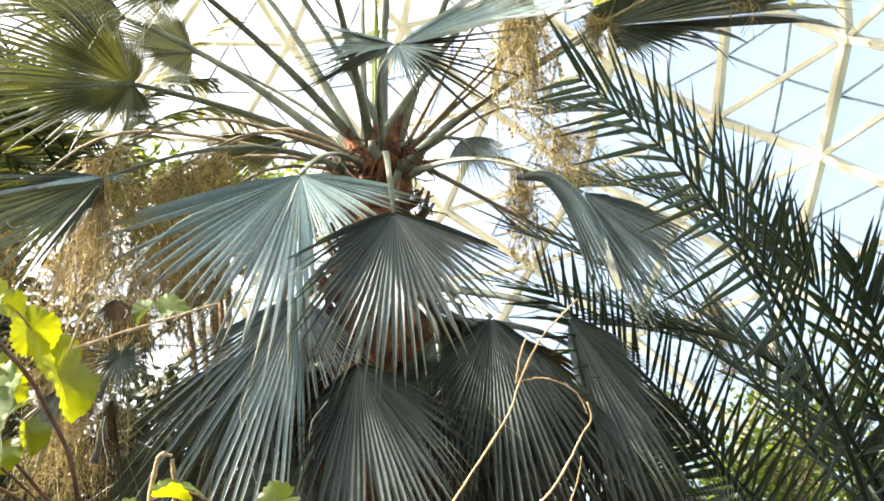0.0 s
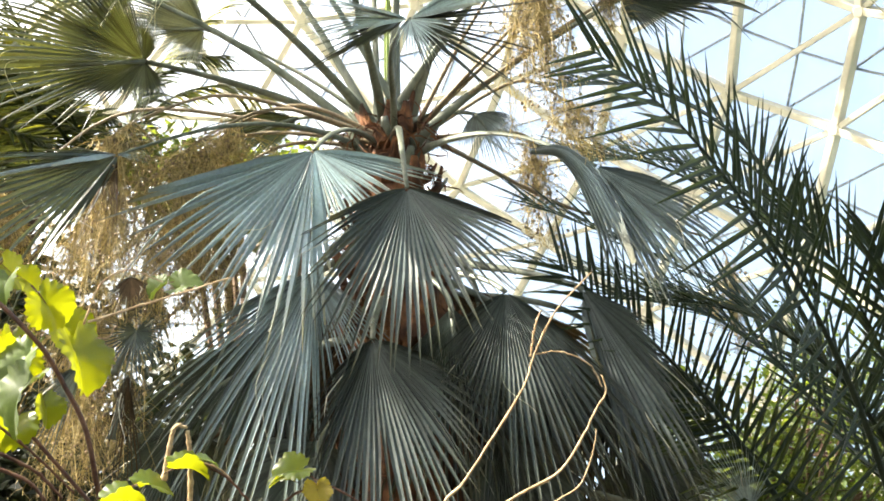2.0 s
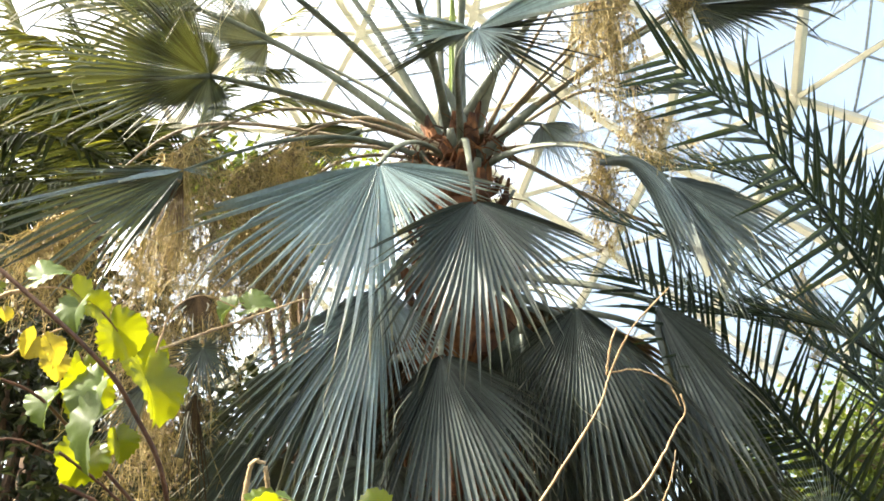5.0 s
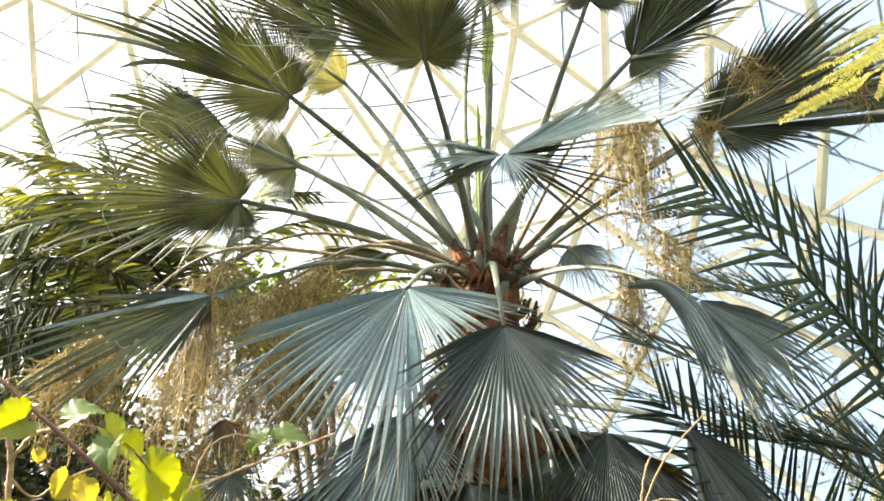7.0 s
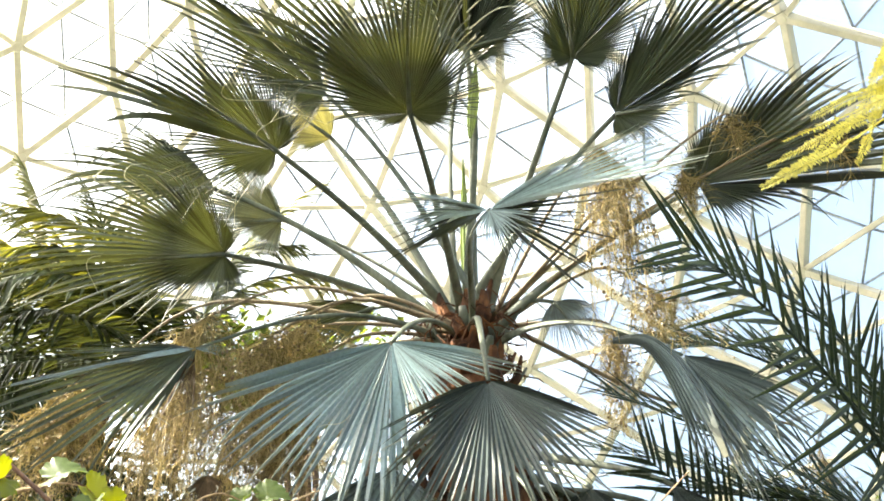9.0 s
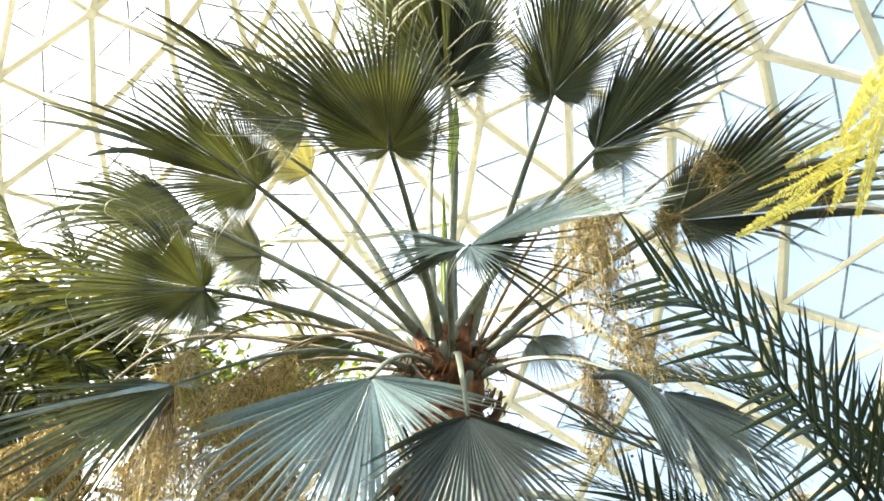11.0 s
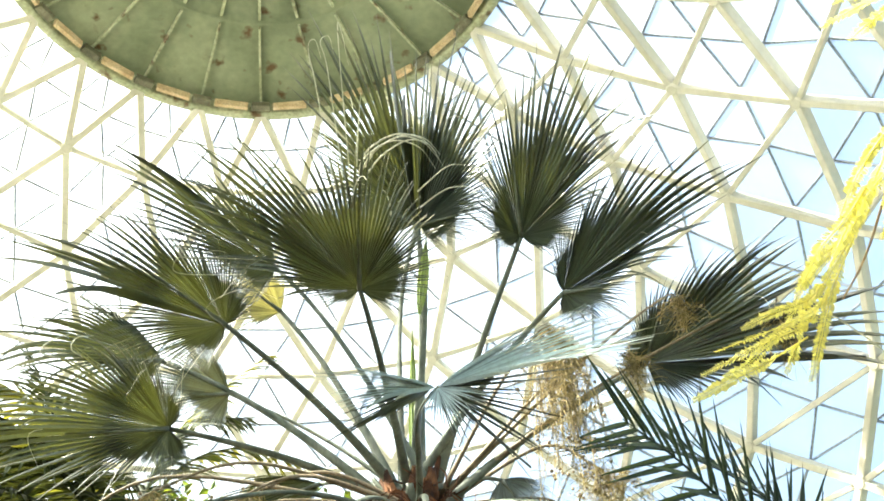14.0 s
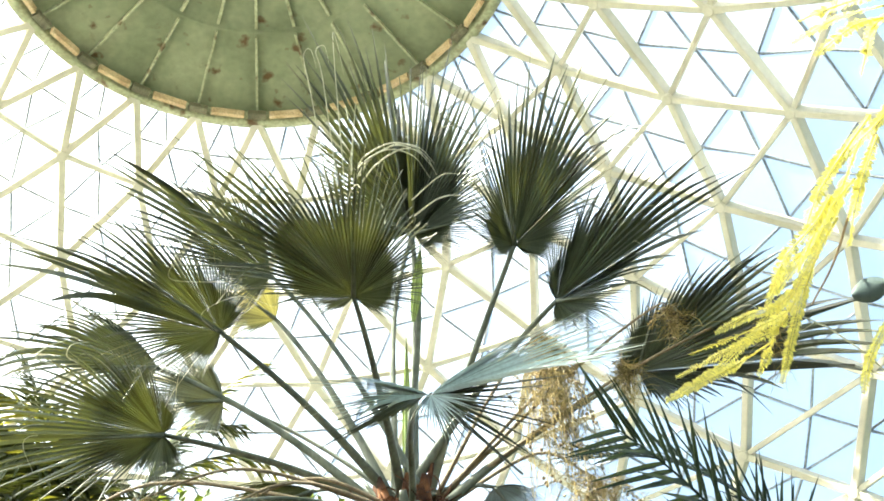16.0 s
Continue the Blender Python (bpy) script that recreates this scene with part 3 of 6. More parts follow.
def folded_blade(points, widths, parent, mat, count=8, cut=0.6, seed=1, label=""):
    """Leaflets of a half blade that hangs folded along a line: joined pleats that part into fingers past the cut."""
    rnd = random.Random(seed)
    pts, wd = [Vector(p) - FOOT for p in points], [Vector((w, 0, 0)) for w in widths]
    v, f, along = [], [], []
    for j in range(count):
        off, reach, part_at = (j + 0.5) / count - 0.5, rnd.uniform(0.86, 1.0), cut * rnd.uniform(0.92, 1.08)
        k = len(v)
        for i in range(21):
            q = i / 20 * reach
            p, w = spline(pts, q), spline(wd, q).x
            d = (spline(pts, min(1, q + 0.03)) - spline(pts, max(0, q - 0.03))).normalized()
            s = d.cross(Vector((0.25, 0.8, 0.45))).normalized()
            n = s.cross(d)
            e = max(0.0, (q - part_at) / (reach - part_at))
            half = w / count * 0.52 * (1 - 0.95 * e ** 1.4)
            c = p + s * (off * w * (1 + 0.35 * e)) + n * (0.25 * w * off * off * 4)
            v.extend((c - s * half + n * half * 0.45, c - n * half * 0.45, c + s * half + n * half * 0.45))
            along.extend((i / 20,) * 3)
        for i in range(20):
            a = k + 3 * i
            f.extend(((a, a + 1, a + 4, a + 3), (a + 1, a + 2, a + 5, a + 4)))
    blade = piece("blade", v, f, mat, parent, label)
    blade.data.attributes.new("along", "FLOAT", "POINT").data.foreach_set("value", along)
    return blade


# trunk with its skirt of old leaf bases
tv, tf = [], []
trunk_line = [Vector((0, 0, z)) + Vector((0.03 * math.sin(z * 2), 0.03 * math.cos(z * 1.7), 0)) for z in np.linspace(-0.1, CROWN.z + 0.05, 26)]
tube(tv, tf, trunk_line, [0.28 + 0.12 * math.exp(-i / 3) - 0.2 * max(0, (i - 21) / 4) ** 1.4 for i in range(26)], 20)
piece("trunk", tv, tf, M_FIBRE, palm, smooth=True)
rnd = random.Random(4)
for i in range(150):
    z = 1.6 + (CROWN.z - 1.55) * (i / 149) ** 0.8
    a = i * 2.39996
    top = i / 149
    d = Vector((math.cos(a), math.sin(a), 0))
    s = Vector((-d.y, d.x, 0))
    base = Vector((0, 0, z)) + d * (0.26 - 0.17 * max(0, (z - CROWN.z + 0.75) / 0.75))
    tipp = base + d * rnd.uniform(0.04, 0.13) + UP * rnd.uniform(0.12, 0.3)
    v, f = [], []
    wd = rnd.uniform(0.05, 0.085)
    tube(v, f, [base - d * 0.05, base + (tipp - base) * 0.45 + d * 0.02, tipp], [wd, wd * 0.72, wd * 0.3], 6, 0.4, d)
    piece("leaf_base", v, f, M_FIBRE, palm)
for i in range(10):
    a = i * 2.39996 + 0.4
    d = Vector((math.cos(a), math.sin(a), 0))
    base = Vector((0, 0, CROWN.z - 0.42 + 0.4 * i / 9)) + d * (0.22 - 0.12 * i / 9)
    lean = rnd.uniform(0.2, 0.7)
    ln = rnd.uniform(0.16, 0.3)
    end = base + (d * lean + UP).normalized() * ln
    v, f = [], []
    tube(v, f, [base - d * 0.06 - UP * 0.05, base.lerp(end, 0.4) + UP * 0.02, end.lerp(base, 0.2), end], [0.046, 0.034, 0.026, 0.02], 7, 0.5, d)
    piece("leaf_base", v, f, M_PETIOLE, palm, "grey-green cut petiole base", True)
fv, ff = [], []
for i in range(520):
    a, z = rnd.uniform(0, 6.283), CROWN.z - rnd.random() ** 1.6 * 2.6
    d = Vector((math.cos(a), math.sin(a), 0))
    p = Vector((0, 0, z)) + d * rnd.uniform(0.22, 0.30)
    q = p + d * rnd.uniform(0.0, 0.06) + Vector((rnd.uniform(-0.12, 0.12), rnd.uniform(-0.12, 0.12), rnd.uniform(-0.16, 0.14)))
    m = (p + q) / 2 + d * 0.03
    tube(fv, ff, [p, m, q], [0.006, 0.005, 0.002], 3)
fibres = piece("trunk_fibre", fv, ff, M_FIBRE, palm, "tangled rusty fibre")
fibres["kind"] = "stuff"

fan((-0.26, 4.95, 5.71), [(-0.38, 4.98, 5.58), (-0.54, 4.92, 5.64), (-0.78, 4.72, 5.68), (-0.92, 4.45, 5.80), (-0.94, 4.14, 5.97), (-0.71, 4.11, 5.97), (-0.45, 4.13, 5.92), (-0.25, 4.12, 5.88), (-0.07, 4.24, 5.90), (0.07, 4.50, 5.85), (0.14, 4.78, 5.76), (0.06, 4.94, 5.64), (-0.12, 5.04, 5.60)], seed=11, keel=0.12, strands=6)
fan((-1.00, 5.31, 5.81), [(-1.03, 5.41, 5.64), (-1.24, 5.34, 5.59), (-1.54, 5.10, 5.64), (-1.57, 4.90, 5.72), (-1.88, 4.46, 5.77), (-1.61, 4.56, 5.93), (-1.42, 4.56, 5.99), (-1.24, 4.65, 6.03), (-1.09, 4.78, 6.00), (-0.90, 5.02, 6.00), (-0.87, 5.28, 5.85)], seed=12, keel=0.1, strands=7)
fan((-1.35, 5.73, 5.45), [(-1.14, 5.84, 5.26), (-1.33, 5.84, 5.19), (-1.56, 5.69, 5.14), (-1.92, 5.53, 5.03), (-2.21, 5.26, 5.09), (-2.23, 5.05, 5.10), (-2.13, 5.03, 5.28), (-1.93, 5.00, 5.43), (-1.73, 5.05, 5.55), (-1.51, 5.17, 5.65), (-1.33, 5.41, 5.65), (-1.24, 5.66, 5.50)], seed=13, keel=0.12, strands=6)
fan((-1.49, 6.03, 6.13), [(-1.61, 6.12, 5.97), (-1.93, 5.94, 5.99), (-2.22, 5.77, 5.99), (-2.41, 5.59, 6.05), (-2.29, 5.58, 6.20), (-2.09, 5.63, 6.39), (-1.89, 5.72, 6.45), (-1.72, 5.89, 6.40)], seed=14, curl=0.35, strands=9)
fan((-1.15, 6.37, 6.10), [(-1.16, 6.48, 5.94), (-1.51, 6.31, 5.99), (-1.69, 6.14, 6.08), (-1.63, 6.06, 6.20), (-1.39, 6.09, 6.33), (-1.17, 6.21, 6.32)], seed=50, mat=M_BLADE_MID)
fan((-0.79, 5.67, 6.50), [(-0.87, 5.75, 6.31), (-1.09, 5.65, 6.39), (-1.33, 5.45, 6.48), (-1.55, 5.14, 6.68), (-1.54, 4.89, 6.78), (-1.32, 5.08, 6.80), (-1.07, 5.13, 6.81), (-0.84, 5.29, 6.83)], seed=15, keel=0.1)
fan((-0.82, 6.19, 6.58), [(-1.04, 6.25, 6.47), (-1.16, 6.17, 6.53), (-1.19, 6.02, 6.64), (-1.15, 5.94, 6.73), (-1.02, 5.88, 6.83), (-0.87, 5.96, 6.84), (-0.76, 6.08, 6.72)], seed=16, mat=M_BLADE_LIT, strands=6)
fan((0.05, 5.67, 6.79), [(-0.12, 5.72, 6.73), (-0.35, 5.54, 6.78), (-0.48, 5.33, 6.84), (-0.50, 5.04, 6.98), (-0.57, 4.82, 7.11), (-0.48, 4.60, 7.24), (-0.30, 4.52, 7.31), (-0.10, 4.50, 7.34), (0.07, 4.54, 7.37)], seed=17, keel=0.1, split=0.5, strands=4)
fan((0.08, 5.75, 6.85), [(0.11, 4.65, 7.48), (0.24, 4.73, 7.47), (0.42, 4.91, 7.38), (0.63, 5.10, 7.25), (0.57, 5.38, 7.07), (0.56, 5.59, 6.92), (0.48, 5.75, 6.83), (0.35, 5.83, 6.75), (0.17, 5.86, 6.72)], seed=18, keel=0.08, split=0.5, strands=4)
fan((0.66, 5.46, 6.46), [(0.59, 5.52, 6.39), (0.42, 5.39, 6.49), (0.43, 5.14, 6.68), (0.50, 4.94, 6.80), (0.62, 4.69, 6.88), (0.75, 4.58, 6.96), (0.93, 4.53, 6.98), (1.06, 4.59, 6.90), (1.29, 4.63, 6.74), (1.17, 4.93, 6.63), (1.11, 5.19, 6.52), (1.01, 5.39, 6.40), (0.80, 5.54, 6.34)], seed=20, keel=0.1, strands=5)
fan((0.88, 5.62, 6.15), [(0.82, 5.56, 6.24), (0.95, 5.30, 6.43), (1.10, 5.10, 6.54), (1.27, 4.94, 6.52), (1.44, 4.85, 6.49), (1.73, 4.81, 6.30), (1.66, 4.95, 6.24), (1.40, 5.26, 6.14), (1.27, 5.46, 6.10), (1.16, 5.61, 6.02), (0.98, 5.72, 6.00), (0.82, 5.71, 6.04)], seed=21, keel=0.3, split=0.62, strands=9)
fan((1.31, 5.79, 5.74), [(1.22, 5.82, 5.71), (1.24, 5.62, 5.90), (1.43, 5.36, 6.00), (1.58, 5.20, 5.99), (1.85, 4.98, 5.90), (1.97, 5.00, 5.74), (2.22, 4.97, 5.56), (2.35, 5.01, 5.36), (2.28, 5.14, 5.31), (1.89, 5.41, 5.41), (1.57, 5.66, 5.46), (1.37, 5.84, 5.54)], seed=22, keel=0.25, split=0.7, strands=6)
top_leaf = fan((0.10, 4.88, 5.03), [(0.31, 4.84, 5.17), (0.50, 4.72, 5.21), (0.70, 4.65, 5.19), (0.94, 4.54, 5.03), (0.87, 4.54, 4.96), (0.61, 4.54, 4.93), (0.49, 4.58, 4.91)], seed=23, rib=False, mat=M_BLADE_SKYLIT, start=(-0.02, 6.16, 5.11), bow=0.5, curl=0.06, split=0.5, ragged=0.16, wide=1.0, gap=0.026, strands=2)
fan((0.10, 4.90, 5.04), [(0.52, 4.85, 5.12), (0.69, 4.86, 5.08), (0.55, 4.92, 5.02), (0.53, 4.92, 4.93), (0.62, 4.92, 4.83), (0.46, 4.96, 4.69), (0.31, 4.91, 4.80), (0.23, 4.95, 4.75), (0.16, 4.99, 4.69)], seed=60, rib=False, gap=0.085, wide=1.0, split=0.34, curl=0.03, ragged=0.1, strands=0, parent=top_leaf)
fan((0.10, 4.87, 5.02), [(0.31, 4.75, 4.94), (0.29, 4.75, 4.86), (0.22, 4.75, 4.78), (0.15, 4.74, 4.71), (0.09, 4.72, 4.74), (0.04, 4.70, 4.77), (0.00, 4.71, 4.84)], seed=61, rib=False, mat=M_BLADE_SKYLIT, gap=0.075, wide=1.0, split=0.45, curl=0.1, ragged=0.1, strands=0, parent=top_leaf)
fan((0.09, 4.87, 5.02), [(-0.03, 4.73, 4.99), (-0.24, 4.65, 5.01), (-0.45, 4.58, 4.99), (-0.44, 4.57, 4.92), (-0.44, 4.61, 4.87), (-0.31, 4.65, 4.84), (-0.17, 4.69, 4.87)], seed=62, rib=False, mat=M_BLADE_SKYLIT, gap=0.035, wide=0.8, split=0.36, curl=0.16, ragged=0.1, strands=0, parent=top_leaf)
fan((0.08, 4.92, 5.07), [(-0.27, 4.93, 5.13), (-0.33, 4.96, 5.08), (-0.36, 4.97, 4.98), (-0.40, 5.02, 4.90), (-0.27, 4.97, 4.90), (-0.10, 4.90, 4.92), (0.01, 4.88, 4.96)], seed=63, rib=False, gap=0.06, wide=0.7, split=0.5, curl=0.04, strands=0, parent=top_leaf)
fan((0.07, 5.85, 6.96), [(-0.12, 5.86, 6.88), (-0.39, 5.65, 6.95), (-0.48, 5.35, 7.10), (-0.41, 5.06, 7.24), (-0.27, 4.86, 7.36), (-0.08, 4.81, 7.41), (0.12, 4.81, 7.41), (0.31, 5.00, 7.31), (0.47, 5.27, 7.19), (0.50, 5.53, 7.06), (0.45, 5.80, 6.93)], seed=19, split=0.5)
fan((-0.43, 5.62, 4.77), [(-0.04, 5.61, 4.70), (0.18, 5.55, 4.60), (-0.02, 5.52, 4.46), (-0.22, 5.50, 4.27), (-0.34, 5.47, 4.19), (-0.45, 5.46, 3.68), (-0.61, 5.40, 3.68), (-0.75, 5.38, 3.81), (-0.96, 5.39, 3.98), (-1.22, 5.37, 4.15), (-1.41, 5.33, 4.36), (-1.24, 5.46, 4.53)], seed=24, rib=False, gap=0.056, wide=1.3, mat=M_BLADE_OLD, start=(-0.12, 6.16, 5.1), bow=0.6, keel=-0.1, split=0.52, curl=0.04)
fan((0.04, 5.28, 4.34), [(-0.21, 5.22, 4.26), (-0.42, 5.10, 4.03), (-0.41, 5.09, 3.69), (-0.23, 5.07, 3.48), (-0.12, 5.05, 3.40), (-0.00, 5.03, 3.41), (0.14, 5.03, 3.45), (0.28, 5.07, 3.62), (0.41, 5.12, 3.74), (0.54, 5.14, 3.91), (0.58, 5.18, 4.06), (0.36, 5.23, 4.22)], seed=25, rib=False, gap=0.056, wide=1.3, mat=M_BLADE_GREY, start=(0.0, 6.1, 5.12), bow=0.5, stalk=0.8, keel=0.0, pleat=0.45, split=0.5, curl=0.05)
side_leaf = fan((1.02, 5.63, 4.59), [(1.27, 5.62, 4.52), (1.54, 5.55, 4.29), (1.55, 5.51, 4.12), (1.45, 5.54, 3.99), (1.32, 5.56, 3.89), (1.20, 5.55, 3.85), (1.11, 5.50, 4.01)], seed=30, rib=False, gap=0.05, wide=1.2, mat=M_BLADE_MID, start=(0.14, 6.16, 5.04), bow=0.55, stalk=0.8, split=0.62)
folded_blade([(0.69, 5.67, 4.72), (0.84, 5.62, 4.68), (0.95, 5.60, 4.53), (1.02, 5.57, 4.31), (1.09, 5.56, 4.08), (1.16, 5.52, 3.81)], [0.03, 0.07, 0.12, 0.16, 0.19, 0.22], side_leaf, M_BLADE_MID, 9, 0.6, 3, "grey half blade hanging folded")
low_leaf = fan((-1.38, 5.40, 4.68), [(-1.57, 5.29, 4.68), (-1.73, 5.21, 4.63), (-1.99, 5.04, 4.44), (-2.17, 4.95, 4.26), (-2.08, 5.03, 4.04), (-1.91, 5.14, 3.95), (-1.78, 5.23, 3.98), (-1.67, 5.31, 4.15), (-1.56, 5.37, 4.32), (-1.45, 5.43, 4.49)], seed=31, rib=False, start=(-0.2, 6.2, 5.1), bow=0.5, split=0.5, curl=0.06, mat=M_BLADE_SIDE, gap=0.056, wide=1.0, stalk=0.55)
fan((-1.38, 5.38, 4.67), [(-1.56, 5.24, 4.66), (-1.83, 5.09, 4.57), (-1.96, 4.98, 4.47), (-2.09, 4.92, 4.35), (-2.03, 4.97, 4.33), (-1.78, 5.05, 4.45)], seed=64, rib=False, mat=M_BLADE_LOW, gap=0.03, wide=0.4, split=0.3, curl=0.05, ragged=0.12, strands=0, parent=low_leaf)
fan((-1.39, 5.40, 4.68), [(-1.39, 5.51, 4.37), (-1.44, 5.49, 4.27), (-1.51, 5.45, 4.20), (-1.59, 5.38, 4.17)], seed=65, rib=False, mat=M_BLADE_DEAD, gap=0.05, wide=0.8, split=0.3, curl=0.05, strands=0, parent=low_leaf)
fan((-1.38, 5.38, 4.67), [(-1.24, 5.37, 4.70), (-1.21, 5.39, 4.66), (-1.24, 5.41, 4.62)], seed=66, rib=False, mat=M_BLADE_OLD, gap=0.08, wide=0.9, split=0.3, strands=0, parent=low_leaf)
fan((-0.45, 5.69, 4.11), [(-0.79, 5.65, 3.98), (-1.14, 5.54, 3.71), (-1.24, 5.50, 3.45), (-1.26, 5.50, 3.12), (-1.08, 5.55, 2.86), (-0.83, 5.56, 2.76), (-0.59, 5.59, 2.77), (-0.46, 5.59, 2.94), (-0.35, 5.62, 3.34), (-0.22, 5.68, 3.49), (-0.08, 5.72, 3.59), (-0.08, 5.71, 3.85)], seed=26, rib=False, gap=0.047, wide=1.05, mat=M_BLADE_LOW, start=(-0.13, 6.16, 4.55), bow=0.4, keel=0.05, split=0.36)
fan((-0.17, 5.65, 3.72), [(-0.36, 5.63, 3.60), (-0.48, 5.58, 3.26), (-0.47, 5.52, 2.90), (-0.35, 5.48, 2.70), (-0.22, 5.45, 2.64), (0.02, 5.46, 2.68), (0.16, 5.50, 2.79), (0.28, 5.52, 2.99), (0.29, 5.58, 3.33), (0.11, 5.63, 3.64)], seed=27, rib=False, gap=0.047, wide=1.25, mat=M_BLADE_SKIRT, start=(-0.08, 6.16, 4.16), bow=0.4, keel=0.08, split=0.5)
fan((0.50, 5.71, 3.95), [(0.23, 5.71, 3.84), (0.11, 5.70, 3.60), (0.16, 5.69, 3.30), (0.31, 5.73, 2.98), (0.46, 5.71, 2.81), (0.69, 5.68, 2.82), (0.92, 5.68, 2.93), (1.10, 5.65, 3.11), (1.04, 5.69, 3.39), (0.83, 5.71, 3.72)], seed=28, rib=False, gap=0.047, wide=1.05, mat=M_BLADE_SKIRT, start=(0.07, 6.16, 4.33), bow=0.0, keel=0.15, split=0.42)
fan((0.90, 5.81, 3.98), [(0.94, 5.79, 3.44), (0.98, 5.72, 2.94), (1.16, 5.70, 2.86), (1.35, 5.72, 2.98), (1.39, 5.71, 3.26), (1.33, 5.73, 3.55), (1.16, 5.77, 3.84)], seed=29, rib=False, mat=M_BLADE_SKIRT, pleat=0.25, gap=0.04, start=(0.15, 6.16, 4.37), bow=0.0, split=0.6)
fan((0.46, 6.23, 5.30), [(0.69, 6.17, 5.27), (0.74, 6.18, 5.14), (0.65, 6.20, 5.03), (0.53, 6.23, 5.00), (0.40, 6.22, 5.04), (0.32, 6.23, 5.12)], seed=32, mat=M_BLADE_MID, bow=0.5, arch=0.1)
fan((-0.61, 6.64, 5.59), [(-0.98, 6.51, 5.63), (-1.26, 6.50, 5.47), (-1.25, 6.52, 5.34), (-1.05, 6.59, 5.27), (-0.84, 6.66, 5.30), (-0.69, 6.67, 5.42)], seed=33, bow=0.4, arch=0.05)
# Leaves of small neighbouring palms, attached to this palm.
fan((-1.21, 5.07, 3.86), [(-1.28, 5.02, 3.81), (-1.29, 5.01, 3.71), (-1.24, 5.04, 3.66), (-1.18, 5.05, 3.66), (-1.12, 5.04, 3.72), (-1.12, 5.05, 3.82)], seed=52, rib=False, stalk=0.5, mat=M_BLADE_DEAD, start=(-1.33, 5.30, 3.9), bow=0.1, split=0.5)
fan((-1.20, 5.17, 3.64), [(-1.28, 5.11, 3.73), (-1.33, 5.08, 3.63), (-1.35, 5.13, 3.51), (-1.28, 5.13, 3.39), (-1.19, 5.17, 3.37), (-1.08, 5.17, 3.43), (-1.04, 5.18, 3.57), (-1.08, 5.17, 3.71), (-1.14, 5.13, 3.75)], seed=53, rib=False, stalk=0.5, gap=0.13, wide=1.0, start=(-1.33, 5.32, 3.5), bow=0.1, split=0.34, pleat=0.3, curl=0.0)
# Dead blade added in place of a small palm's thin dark trunk.
fan((-1.25, 5.27, 3.47), [(-1.37, 5.26, 3.28), (-1.34, 5.28, 3.06), (-1.30, 5.34, 2.89), (-1.24, 5.36, 2.84), (-1.20, 5.35, 2.92), (-1.18, 5.30, 3.13), (-1.16, 5.30, 3.31)], seed=56, rib=False, stalk=0.5, gap=0.1, wide=0.9, mat=M_BLADE_DEAD, start=(-1.33, 5.34, 3.2), bow=0.1, split=0.25)
fan((-1.46, 5.30, 3.56), [(-1.62, 5.24, 3.45), (-1.70, 5.22, 3.28), (-1.67, 5.27, 3.15), (-1.55, 5.32, 3.10)], seed=54, rib=False, mat=M_BLADE_MID, start=(-1.5, 5.6, 3.75), bow=0.0, split=0.4)
fan((1.64, 6.12, 2.88), [(1.37, 6.06, 2.95), (1.41, 5.95, 3.15), (1.52, 5.86, 3.19), (1.63, 5.85, 3.12), (1.72, 5.92, 2.98)], seed=55, rib=False, mat=M_BLADE_OLD, start=(0.25, 6.2, 3.2), bow=0.1, split=0.3)
loose_strand([(-0.25, 5.06, 6.70), (-0.19, 4.96, 6.74), (-0.04, 4.87, 6.75), (0.10, 4.89, 6.73), (0.19, 4.99, 6.71)], 0.012)
loose_strand([(-0.24, 5.08, 6.69), (-0.17, 4.97, 6.72), (-0.02, 4.88, 6.74), (0.11, 4.91, 6.72), (0.20, 5.01, 6.68)], 0.012)
loose_strand([(-0.22, 5.07, 6.70), (-0.15, 4.96, 6.73), (0.00, 4.88, 6.75), (0.13, 4.90, 6.73), (0.21, 5.00, 6.70)], 0.012)
loose_strand([(-0.21, 5.09, 6.67), (-0.12, 4.99, 6.71), (0.03, 4.90, 6.73), (0.15, 4.92, 6.70), (0.22, 5.04, 6.65)], 0.012)
loose_strand([(-0.26, 5.09, 6.67), (-0.21, 4.99, 6.71), (-0.06, 4.90, 6.73), (0.09, 4.93, 6.70), (0.18, 5.05, 6.64)], 0.012)
loose_strand([(0.08, 5.31, 6.59), (0.23, 5.17, 6.59), (0.36, 5.16, 6.59), (0.42, 5.19, 6.55)], 0.01)
loose_strand([(0.07, 5.25, 6.66), (0.24, 5.08, 6.68), (0.35, 5.07, 6.68)], 0.01)
loose_strand([(-0.27, 5.06, 6.70), (-0.25, 4.92, 6.84), (-0.22, 4.76, 6.99)], 0.012)
loose_strand([(-0.41, 5.09, 6.66), (-0.47, 4.72, 7.01), (-0.50, 4.55, 7.15), (-0.46, 4.52, 7.18), (-0.43, 4.60, 7.11)], 0.007)
loose_strand([(-0.35, 5.10, 6.66), (-0.40, 4.65, 7.07), (-0.43, 4.53, 7.17), (-0.38, 4.51, 7.19), (-0.36, 4.58, 7.13)], 0.007)
loose_strand([(-0.31, 5.10, 6.66), (-0.33, 4.51, 7.19), (-0.31, 4.49, 7.21), (-0.28, 4.64, 7.09)], 0.007)
loose_strand([(-0.87, 4.95, 5.85), (-1.18, 4.90, 5.84), (-1.19, 4.85, 5.89), (-1.12, 4.86, 5.91), (-0.75, 4.92, 5.91), (-0.61, 4.97, 5.87)], 0.005)
loose_strand([(-0.99, 5.18, 5.71), (-1.07, 5.12, 5.76), (-1.02, 5.09, 5.81), (-0.86, 5.08, 5.86), (-0.72, 5.37, 6.01)], 0.005)
